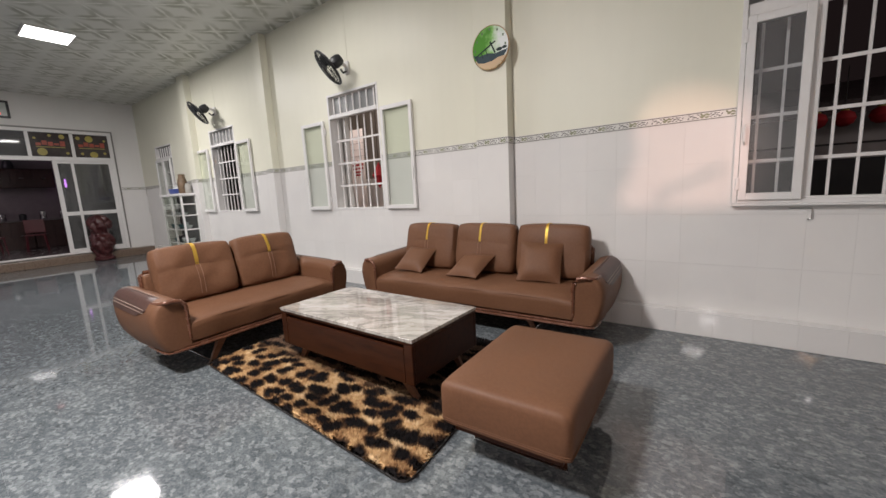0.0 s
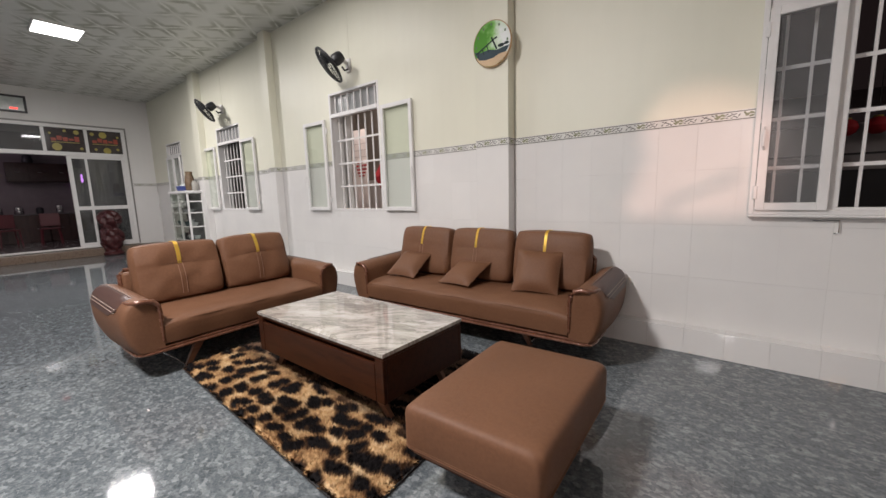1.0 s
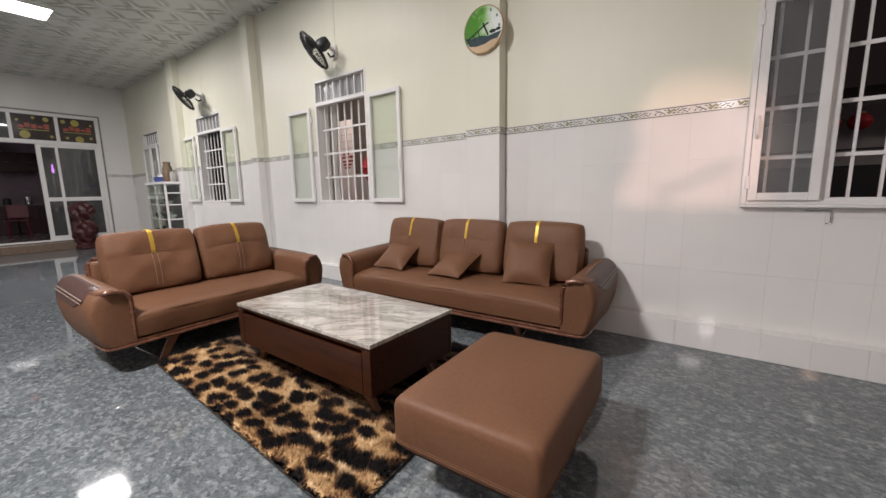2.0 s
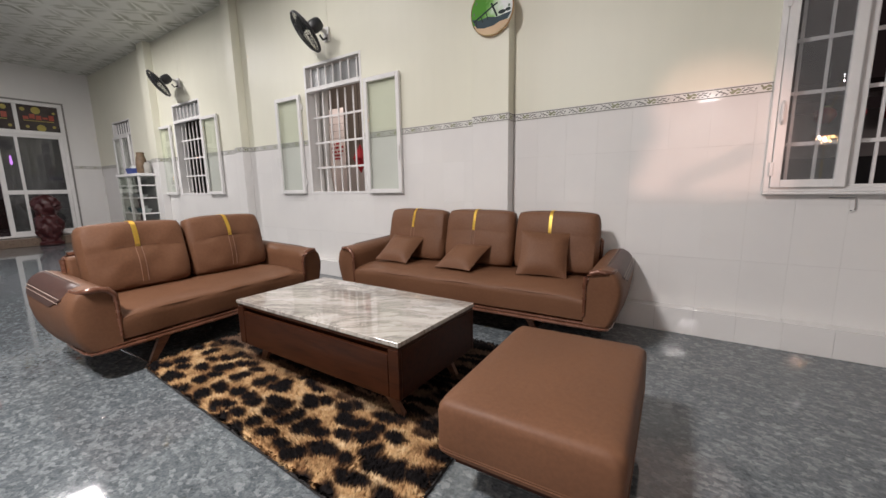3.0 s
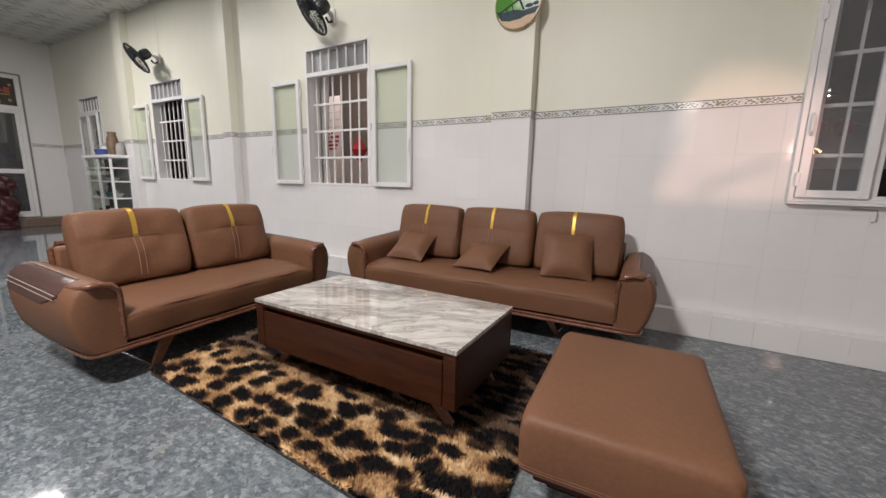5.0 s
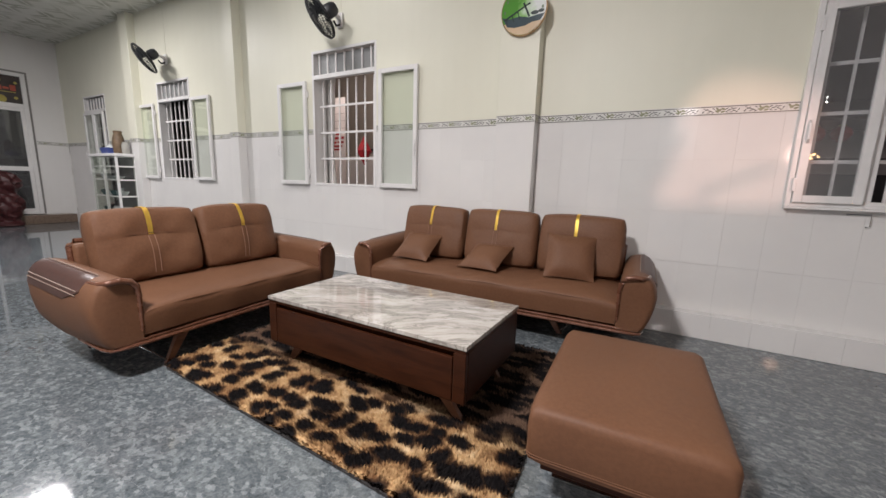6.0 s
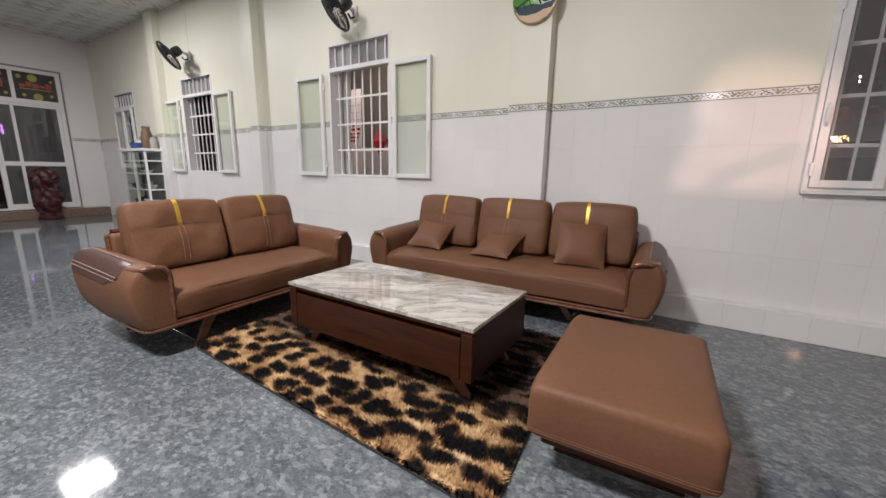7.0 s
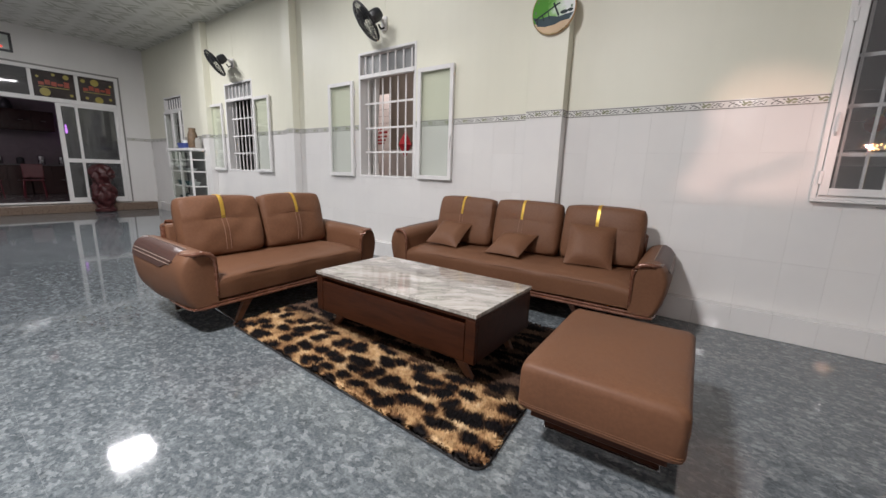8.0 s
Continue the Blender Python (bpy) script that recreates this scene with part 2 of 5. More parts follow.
def ceiling_mat():
    m, nt, b = node_mat("printed_ceiling_panel")
    v = place(nt)
    base = noise_tex(nt, v, 0.7, 4)
    col = ramp(nt, base, [(0.3, (0.60, 0.60, 0.565)), (0.7, (0.70, 0.70, 0.67))])
    # each 0.6 m panel is printed with dark leaf pairs about pale crossing ribs
    fr = nt.nodes.new("ShaderNodeVectorMath")
    fr.operation = "FRACTION"
    nt.links.new(place(nt, (1 / 0.6, 1 / 0.6, 0)), fr.inputs[0])
    ct = nt.nodes.new("ShaderNodeVectorMath")
    ct.operation = "SUBTRACT"
    nt.links.new(fr.outputs[0], ct.inputs[0])
    ct.inputs[1].default_value = (0.5, 0.5, 0)
    ab = nt.nodes.new("ShaderNodeVectorMath")
    ab.operation = "ABSOLUTE"
    nt.links.new(ct.outputs[0], ab.inputs[0])
    sp = nt.nodes.new("ShaderNodeSeparateXYZ")
    nt.links.new(ab.outputs[0], sp.inputs[0])

    def calc(op, p, q):
        m_ = nt.nodes.new("ShaderNodeMath")
        m_.operation = op
        for sock, val in zip(m_.inputs, (p, q)):
            if isinstance(val, (int, float)):
                sock.default_value = val
            else:
                nt.links.new(val, sock)
        return m_.outputs[0]

    wob = calc("MULTIPLY_ADD", noise_tex(nt, v, 6, 4), 0.22)
    wob.node.inputs[2].default_value = -0.11
    across = calc("ADD", calc("ABSOLUTE", calc("SUBTRACT", sp.outputs[0], sp.outputs[1]), 0.0), wob)
    along = calc("MAXIMUM", sp.outputs[0], sp.outputs[1])
    reach = ramp(nt, along, [(0.05, (0, 0, 0)), (0.16, (1, 1, 1)), (0.34, (1, 1, 1)), (0.47, (0, 0, 0))])
    leaf_mask = calc("MULTIPLY", ramp(nt, across, [(0.02, (0, 0, 0)), (0.06, (1, 1, 1)), (0.15, (0.9, 0.9, 0.9)), (0.25, (0, 0, 0))]), reach)
    fade = ramp(nt, noise_tex(nt, v, 1.6, 3), [(0.38, (0.25, 0.25, 0.25)), (0.60, (0.95, 0.95, 0.95))])
    col = mix(nt, calc("MULTIPLY", leaf_mask, fade), col, (0.30, 0.305, 0.25))
    rib = calc("MULTIPLY", ramp(nt, across, [(0.0, (0.9, 0.9, 0.9)), (0.035, (0, 0, 0))]), fade)
    col = mix(nt, rib, col, (0.78, 0.78, 0.75))
    nt.links.new(col, b.inputs["Base Color"])
    b.inputs["Roughness"].default_value = 0.35
    return m


def wall_tile_mat():
    m, nt, b = node_mat("glazed_white_wall_tile")
    v = place(nt)
    oi = nt.nodes.new("ShaderNodeObjectInfo")
    tone = ramp(nt, oi.outputs["Random"], [(0, (0.735, 0.722, 0.70)), (1, (0.76, 0.747, 0.727))])
    n = noise_tex(nt, v, 2.0, 5)
    col = mix(nt, 1.0, tone, ramp(nt, n, [(0.3, (0.94, 0.94, 0.95)), (0.7, (1, 1, 1))]), "MULTIPLY")
    nt.links.new(col, b.inputs["Base Color"])
    nt.links.new(ramp(nt, n, [(0.3, (0.035,) * 3), (0.7, (0.065,) * 3)]), b.inputs["Roughness"])
    b.inputs["Specular IOR Level"].default_value = 0.42
    bump(nt, b, noise_tex(nt, v, 4, 2), 0.012, 0.003)
    return m


def plaster_mat(name, a, c, rough=0.5):
    m, nt, b = node_mat(name)
    v = place(nt)
    n1 = noise_tex(nt, v, 0.9, 5)
    n2 = noise_tex(nt, v, 45, 3)
    st = noise_tex(nt, place(nt, (6, 6, 0.35)), 1.5, 4)
    col = ramp(nt, n1, [(0.3, a), (0.7, c)])
    col = mix(nt, 1.0, col, ramp(nt, st, [(0.3, (0.982, 0.982, 0.98)), (0.65, (1, 1, 1))]), "MULTIPLY")
    nt.links.new(col, b.inputs["Base Color"])
    nt.links.new(ramp(nt, n1, [(0.3, (rough * 0.85,) * 3), (0.7, (rough * 1.1,) * 3)]), b.inputs["Roughness"])
    bump(nt, b, n2, 0.05, 0.002)
    return m


def grout_mat():
    """White joint filler that has darkened in patches."""
    m, nt, b = node_mat("patchy_wall_grout")
    v = place(nt)
    dirt = noise_tex(nt, v, 2.6, 4, 0.6)
    fine_dirt = noise_tex(nt, v, 30, 3)
    col = ramp(nt, dirt, [(0.50, (0.74, 0.73, 0.70)), (0.61, (0.33, 0.30, 0.28)), (0.72, (0.16, 0.14, 0.13))])
    col = mix(nt, 0.2, col, ramp(nt, fine_dirt, [(0.35, (0.56, 0.54, 0.51)), (0.65, (0.75, 0.74, 0.71))]))
    nt.links.new(col, b.inputs["Base Color"])
    b.inputs["Roughness"].default_value = 0.7
    return m


M_LEATHER = leather_mat()
M_WOOD = wood_mat("dark_walnut_stain", (0.019, 0.0055, 0.0022), (0.045, 0.0138, 0.0055), 0.36, 0.0)
M_WOOD.node_tree.nodes["Principled BSDF"].inputs["Specular IOR Level"].default_value = 0.22
M_WOOD_LEG = wood_mat("red_brown_wood", (0.10, 0.042, 0.022), (0.19, 0.085, 0.045), 0.4, 0.15)
M_TRIM = simple("bronzed_lacquered_wood", (0.15, 0.062, 0.036), 0.27, 0.25, 0.15, 8, coat=0.3)
M_GOLD = simple("brushed_gold_strip", (0.95, 0.66, 0.12), 0.38, 0.5, 0.04, 20)
M_STITCH = simple("tan_stitching", (0.30, 0.17, 0.115), 0.7)
M_MARBLE = marble_mat()
M_FLOOR = granite_mat()
M_GROUT = simple("grey_floor_grout", (0.16, 0.175, 0.185), 0.6)
M_WGROUT = grout_mat()
M_RUG = rug_mat()
M_RUGBACK = simple("black_rug_backing", (0.03, 0.028, 0.028), 0.9)
M_CEIL = ceiling_mat()
M_WTILE = wall_tile_mat()
M_CREAM = plaster_mat("cream_wall_paint", (0.70, 0.690, 0.575), (0.75, 0.740, 0.625), 0.48)
M_WHITEWALL = plaster_mat("white_wall_paint", (0.68, 0.67, 0.655), (0.74, 0.73, 0.715))
M_ALU = simple("white_powder_coated_frame", (0.72, 0.71, 0.70), 0.4, 0.0, 0.05)
M_BAR = simple("white_painted_iron", (0.76, 0.74, 0.73), 0.42, 0.0, 0.06, 10)
M_GLASS = glass_mat("clear_glass", (0.86, 0.87, 0.88), 0.0, 0.10)
M_SHUTTERGLASS = glass_mat("pale_green_glass", (0.89, 0.915, 0.885), 0.02)
M_DARKGLASS = glass_mat("smoked_glass", (0.62, 0.66, 0.65), 0.0, 0.07)
M_BLACK = simple("black_plastic", (0.018, 0.019, 0.022), 0.4)
M_CHROME = simple("chrome", (0.72, 0.72, 0.72), 0.18, 1.0, 0.05)
M_STEP = simple("brown_granite_step", (0.16, 0.115, 0.085), 0.3, 0.0, 0.3, 30)
M_RED = simple("red_paper", (0.36, 0.014, 0.022), 0.55, 0.0, 0.2)
M_PANEL = glow_mat("lit_diffuser", (1.0, 0.98, 0.94), 9.0)
M_REDWOOD = simple("dark_red_carved_wood", (0.050, 0.009, 0.010), 0.42, 0.0, 0.45, 22, 0.4)


# == mesh helpers ==
def to_mesh(name, bm, material, smooth=False):
    me = bpy.data.meshes.new(name)
    bm.normal_update()
    bm.to_mesh(me)
    bm.free()
    for mat in (material if isinstance(material, (list, tuple)) else [material]):
        me.materials.append(mat)
    if smooth:
        for p in me.polygons:
            p.use_smooth = True
        me.set_sharp_from_angle(angle=radians(38))
    return me


def part(name, bm, material, parent=None, label="", smooth=False, at=None):
    ob = new(name, bm if isinstance(bm, bpy.types.Mesh) else to_mesh(name, bm, material, smooth))
    if parent is not None:
        ob.parent = parent
    if at is not None:
        ob.matrix_basis = at
    return tagged(ob, label) if label else ob


def thing(name, m, label, category, group="", kind=""):
    ob = new(name)
    ob.empty_display_size = 0.1
    ob.matrix_basis = m
    return tagged(ob, label, category, group, kind)


def box(x0, x1, y0, y1, z0, z1, bevel=0.0, segs=2, bm=None):
    bm = bm or bmesh.new()
    r = bmesh.ops.create_cube(bm, size=1, matrix=Matrix.LocRotScale(((x0 + x1) / 2, (y0 + y1) / 2, (z0 + z1) / 2), None, (abs(x1 - x0), abs(y1 - y0), abs(z1 - z0))))
    if bevel:
        vs = set(r["verts"])
        es = [e for e in bm.edges if e.verts[0] in vs and e.verts[1] in vs]
        bmesh.ops.bevel(bm, geom=es, offset=bevel, segments=segs, affect="EDGES", profile=0.5)
    return bm


def prism(points, lo, hi, axis="y", bevel=0.0, segs=2, bm=None):
    """A closed outline (a, b) drawn out along an axis: for 'y' the outline is x, z; for 'x' it is y, z; for 'z' it is x, y."""
    bm = bm or bmesh.new()

    def put(a, c, d):
        return {"y": (a, d, c), "x": (d, a, c), "z": (a, c, d)}[axis]

    v0 = [bm.verts.new(put(a, c, lo)) for a, c in points]
    v1 = [bm.verts.new(put(a, c, hi)) for a, c in points]
    fs = [bm.faces.new(v0), bm.faces.new(list(reversed(v1)))]
    n = len(points)
    for i in range(n):
        fs.append(bm.faces.new((v0[i], v1[i], v1[(i + 1) % n], v0[(i + 1) % n])))
    bmesh.ops.recalc_face_normals(bm, faces=fs)
    if bevel:
        es = list({e for f in fs[:2] for e in f.edges})
        bmesh.ops.bevel(bm, geom=es, offset=bevel, segments=segs, affect="EDGES", profile=0.5)
    return bm


def loft(rings, closed=True, caps=True, bm=None):
    bm = bm or bmesh.new()
    vv = [[bm.verts.new(p) for p in r] for r in rings]
    n = len(rings[0])
    fs = []
    for a, c in zip(vv, vv[1:]):
        for i in range(n if closed else n - 1):
            fs.append(bm.faces.new((a[i], a[(i + 1) % n], c[(i + 1) % n], c[i])))
    if caps:
        fs.append(bm.faces.new(list(reversed(vv[0]))))
        fs.append(bm.faces.new(vv[-1]))
    bmesh.ops.recalc_face_normals(bm, faces=fs)
    return bm


def tube(path, radius, sides=8, bm=None, flat=1.0):
    """A round bar along a path of points."""
    pts = [Vector(p) for p in path]
    rings = []
    for i, p in enumerate(pts):
        d = (pts[min(i + 1, len(pts) - 1)] - pts[max(i - 1, 0)]).normalized()
        up = Vector((0, 0, 1)) if abs(d.z) < 0.9 else Vector((1, 0, 0))
        a = d.cross(up).normalized()
        c = d.cross(a).normalized()
        rr = radius[i] if isinstance(radius, (list, tuple)) else radius
        rings.append([p + a * math.cos(2 * math.pi * k / sides) * rr + c * math.sin(2 * math.pi * k / sides) * rr * flat for k in range(sides)])
    return loft(rings, True, True, bm)


def lathe(profile, sides=24, bm=None, centre=(0, 0, 0), axis="z"):
    """Turned shape from (radius, height) pairs."""
    rings = []
    for r, h in profile:
        ring = []
        for k in range(sides):
            a = 2 * math.pi * k / sides
            p = {"z": (r * math.cos(a), r * math.sin(a), h), "y": (r * math.cos(a), h, r * math.sin(a)), "x": (h, r * math.cos(a), r * math.sin(a))}[axis]
            ring.append(Vector(p) + Vector(centre))
        rings.append(ring)
    return loft(rings, True, True, bm)


def cushion_relief(u, x, z, v, lumps, seed, fold):
    """How far the front of a stuffed cushion sinks in (+) or swells (-) at a place: soft lumps and the pull of the cross seam."""
    q = lumps * (noise.noise((x * 4 + seed, z * 4, seed * 3)) + 0.5 * noise.noise((x * 9 + seed, z * 9, seed)))
    if fold:
        q += fold * math.exp(-((v - 0.20 - 0.05 * math.cos(3 * u)) / 0.07) ** 2)
    return q


def cushion_bm(w, h, t, nx=18, nz=14, puff=0.5, corner=0.10, crown=0.0, sag=0.0, pinch=0.0, seed=0.0, lumps=0.0, rim=0.10, fold=0.0):
    """A stuffed cushion standing in x, z with its front towards -y: seamed rim, soft bulge, rounded corners."""
    bm = bmesh.new()

    def grid(sign):
        rows = []
        for j in range(nz + 1):
            row = []
            for i in range(nx + 1):
                u, v = 2 * i / nx - 1, 2 * j / nz - 1
                e = (abs(u) ** 6 + abs(v) ** 6)
                k = 1 - corner * max(0, (abs(u) * abs(v)) ** 4)
                x, z = u * w / 2 * k * (1 - pinch * (1 - v * v)), v * h / 2 * k * (1 - pinch * (1 - u * u))
                bulge = max(0.0, (1 - abs(u) ** 4) * (1 - abs(v) ** 4)) ** puff
                d = t / 2 * (rim + (1 - rim) * bulge)
                z += crown * (1 - u * u) * (0.5 + 0.5 * v) - sag * (1 - u * u) * (0.5 - 0.5 * v)
                y = sign * d
                if lumps:
                    if sign < 0:
                        y += cushion_relief(u, x, v * h / 2 * k, v, lumps, seed, fold) * bulge
                    z += 0.5 * lumps * noise.noise((x * 3.2 + seed * 7, sign * 0.1, seed)) * (0.5 + 0.5 * v)
                row.append((x, y, z + h / 2))
            rows.append(row)
        return rows

    f, bk = grid(-1), grid(1)
    fv = [[bm.verts.new(p) for p in r] for r in f]
    bv = [[bm.verts.new(p) for p in r] for r in bk]
    for g, flip in ((fv, False), (bv, True)):
        for j in range(nz):
            for i in range(nx):
                q = (g[j][i], g[j][i + 1], g[j + 1][i + 1], g[j + 1][i])
                bm.faces.new(q if not flip else tuple(reversed(q)))
    edge_f = fv[0] + [r[-1] for r in fv[1:]] + list(reversed(fv[-1][:-1])) + [r[0] for r in reversed(fv[1:-1])]
    edge_b = bv[0] + [r[-1] for r in bv[1:]] + list(reversed(bv[-1][:-1])) + [r[0] for r in reversed(bv[1:-1])]
    n = len(edge_f)
    for i in range(n):
        bm.faces.new((edge_f[(i + 1) % n], edge_f[i], edge_b[i], edge_b[(i + 1) % n]))
    bmesh.ops.recalc_face_normals(bm, faces=bm.faces[:])
    return bm


# == structure ==
def structure(name, bm, material, label, category="structure"):
    return tagged(part(name, bm, material), label, category, "", "structure")


def wall_with_openings(x0, x1, z0, z1, y0, y1, holes, material_bm=None):
    """Wall along x, cut by rectangular openings (x0, x1, z0, z1)."""
    bm = material_bm or bmesh.new()
    xs = sorted({x0, x1, *[min(max(v, x0), x1) for h in holes for v in h[:2]]})
    for a, c in zip(xs, xs[1:]):
        mid = (a + c) / 2
        cuts = sorted((max(h[2], z0), min(h[3], z1)) for h in holes if h[0] < mid < h[1] and h[3] > z0 and h[2] < z1)
        z = z0
        for lo, hi in cuts:
            if lo > z:
                box(a, c, y0, y1, z, lo, bm=bm)
            z = max(z, hi)
        if z < z1:
            box(a, c, y0, y1, z, z1, bm=bm)
    return bm


WINDOWS = [(-4.50, -3.52), (-8.30, -7.32), (-11.32, -10.36)]
SILL, HEAD, TRANSOM = 1.07, 2.65, 2.37
RIGHT = (0.20, 1.72)
HOLES = [(a, c, SILL, HEAD) for a, c in WINDOWS] + [(*RIGHT, SILL, HEAD)]
BORD0, BORD1 = 1.69, 1.76

structure("wall_north", wall_with_openings(FARX, EASTX, 0, CEIL, W + 0.012, W + 0.2, HOLES), M_WHITEWALL, "long plastered wall with barred windows and three pilasters", "wall")
structure("wall_north_upper", wall_with_openings(FARX, EASTX, BORD1, CEIL, W, W + 0.011, HOLES), M_CREAM, "glossy cream upper wall above the patterned border", "wall")
structure("wall_east", box(EASTX, EASTX + 0.2, BACKY, W + 0.2, 0, CEIL), M_WHITEWALL, "plain white end wall", "wall")
structure("wall_south", box(FARX, EASTX, BACKY - 0.2, BACKY, 0, CEIL), M_WHITEWALL, "plain white back wall", "wall")
structure("ceiling", box(FARX - 0.2, EASTX + 0.2, BACKY - 0.2, W + 0.2, CEIL, CEIL + 0.1), M_CEIL, "grey leaf-printed ceiling panels", "ceiling")

PILASTERS = [(-1.985, -1.625), (-6.10, -5.90), (-9.15, -8.86)]
PF = 3.735
for k, (a, c) in enumerate(PILASTERS):
    structure("pilaster_%d" % (k + 1), box(a, c, PF, W - 0.001, BORD1, CEIL - 0.001, 0.003, 1), M_CREAM, "cream painted pilaster above the patterned border", "pilaster")
    structure("pilaster_base_%d" % (k + 1), box(a, c, PF, W - 0.001, 0.0, BORD0 - 0.001, 0.002, 1), M_WTILE, "white tiled lower pilaster", "pilaster")

# far wall with the wide glazed door
DOOR_Y0, DOOR_Y1, DOOR_Z0, DOOR_Z1 = -1.4, 3.30, 0.20, 3.10
bm = box(FARX - 0.2, FARX, DOOR_Y1, W + 0.012, 0, CEIL)
box(FARX - 0.2, FARX, BACKY, DOOR_Y0, 0, CEIL, bm=bm)
box(FARX - 0.2, FARX, DOOR_Y0, DOOR_Y1, DOOR_Z1, CEIL, bm=bm)
box(FARX - 0.2, FARX, DOOR_Y0, DOOR_Y1, 0, DOOR_Z0 - 0.004, bm=bm)
structure("wall_west", bm, M_WHITEWALL, "white end wall around a wide glazed doorway", "wall")
structure("door_step", box(FARX + 0.002, FARX + 0.28, -2.4, W - 0.09, 0.001, 0.185, 0.008, 2), M_STEP, "brown granite step below the glazed doorway", "step")

# == seating ==
M_CAP = wood_mat("lacquered_dark_cap", (0.038, 0.017, 0.013), (0.070, 0.031, 0.023), 0.46, 0.05)
M_INLAY = simple("pale_inlay", (0.27, 0.20, 0.16), 0.5, 0.0)

def arm_section(f, low, top, wide=1.0):
    """Upright on the seat side, domed above, widest over the middle and drawn in towards the foot."""
    h, k = top - low, min(1.0, f / 0.6)
    return [(u * wide, z) for u, z in [(0.0, low), (0.0, top - 0.085), (0.010, top - 0.045), (0.038, top - 0.013), (0.085, top + 0.002), (0.130, top), (0.168, top - 0.020), (0.194, top - 0.055), (0.209, top - 0.105),
            (0.214, low + h * 0.62), (0.206 + 0.006 * k, low + h * 0.44), (0.186 + 0.014 * k, low + h * 0.23), (0.165 + 0.020 * k, low + h * 0.09), (0.145 + 0.020 * k, low + 0.004), (0.06, low)]]


def arm_levels(f):
    low = 0.203 + 0.055 * max(0, (f - 0.45) / 0.55) ** 2.4
    return low, 0.585 + 0.03 * f


def arm_rings(side, D):
    rings = []
    for k in range(15):
        f = (0.0, 0.012, 0.035, 0.07, 0.13, 0.24, 0.36, 0.48, 0.60, 0.72, 0.80, 0.88, 0.94, 0.98, 1.0)[k]
        low, top = arm_levels(f)
        wide = 1.08 - 0.05 * f
        if k < 4:
            wide, low, top = wide * (0.86, 0.925, 0.965, 0.99)[k], low + (0.008, 0.003, 0, 0)[k], top - (0.010, 0.003, 0, 0)[k]
        if k == 13:
            wide, low, top = wide * 0.97, low + 0.01, top - 0.006
        if k == 14:
            wide, low, top = wide * 0.88, low + 0.05, top - 0.03
        rings.append([(side * u, 0.005 + (D - 0.01) * f, z) for u, z in arm_section(f, low, top, wide)])
    return rings


def arm_cap(side, D):
    """A lacquered strip along the outer top corner of an armrest."""
    rings = []
    for k in range(13):
        f = 0.16 + 0.82 * k / 12
        low, top = arm_levels(f)
        wide = 1.08 - 0.05 * f
        lift = 0.006 if 0 < k < 12 else 0.0
        fr = min(1.0, k / 3)
        pts = [(0.105, top), (0.130, top + 0.001 + lift), (0.168 + lift * 0.6, top - 0.020 + lift), (0.192 + lift, top - 0.050 + lift * 0.5), (0.199 + lift + 0.004 * fr, top - 0.060 - 0.025 * fr), (0.203 + lift + 0.008 * fr, top - 0.066 - 0.060 * fr), (0.195, top - 0.068 - 0.062 * fr), (0.16, top - 0.06)]
        rings.append([(side * u * wide, 0.005 + (D - 0.01) * f, z) for u, z in pts])
    return rings


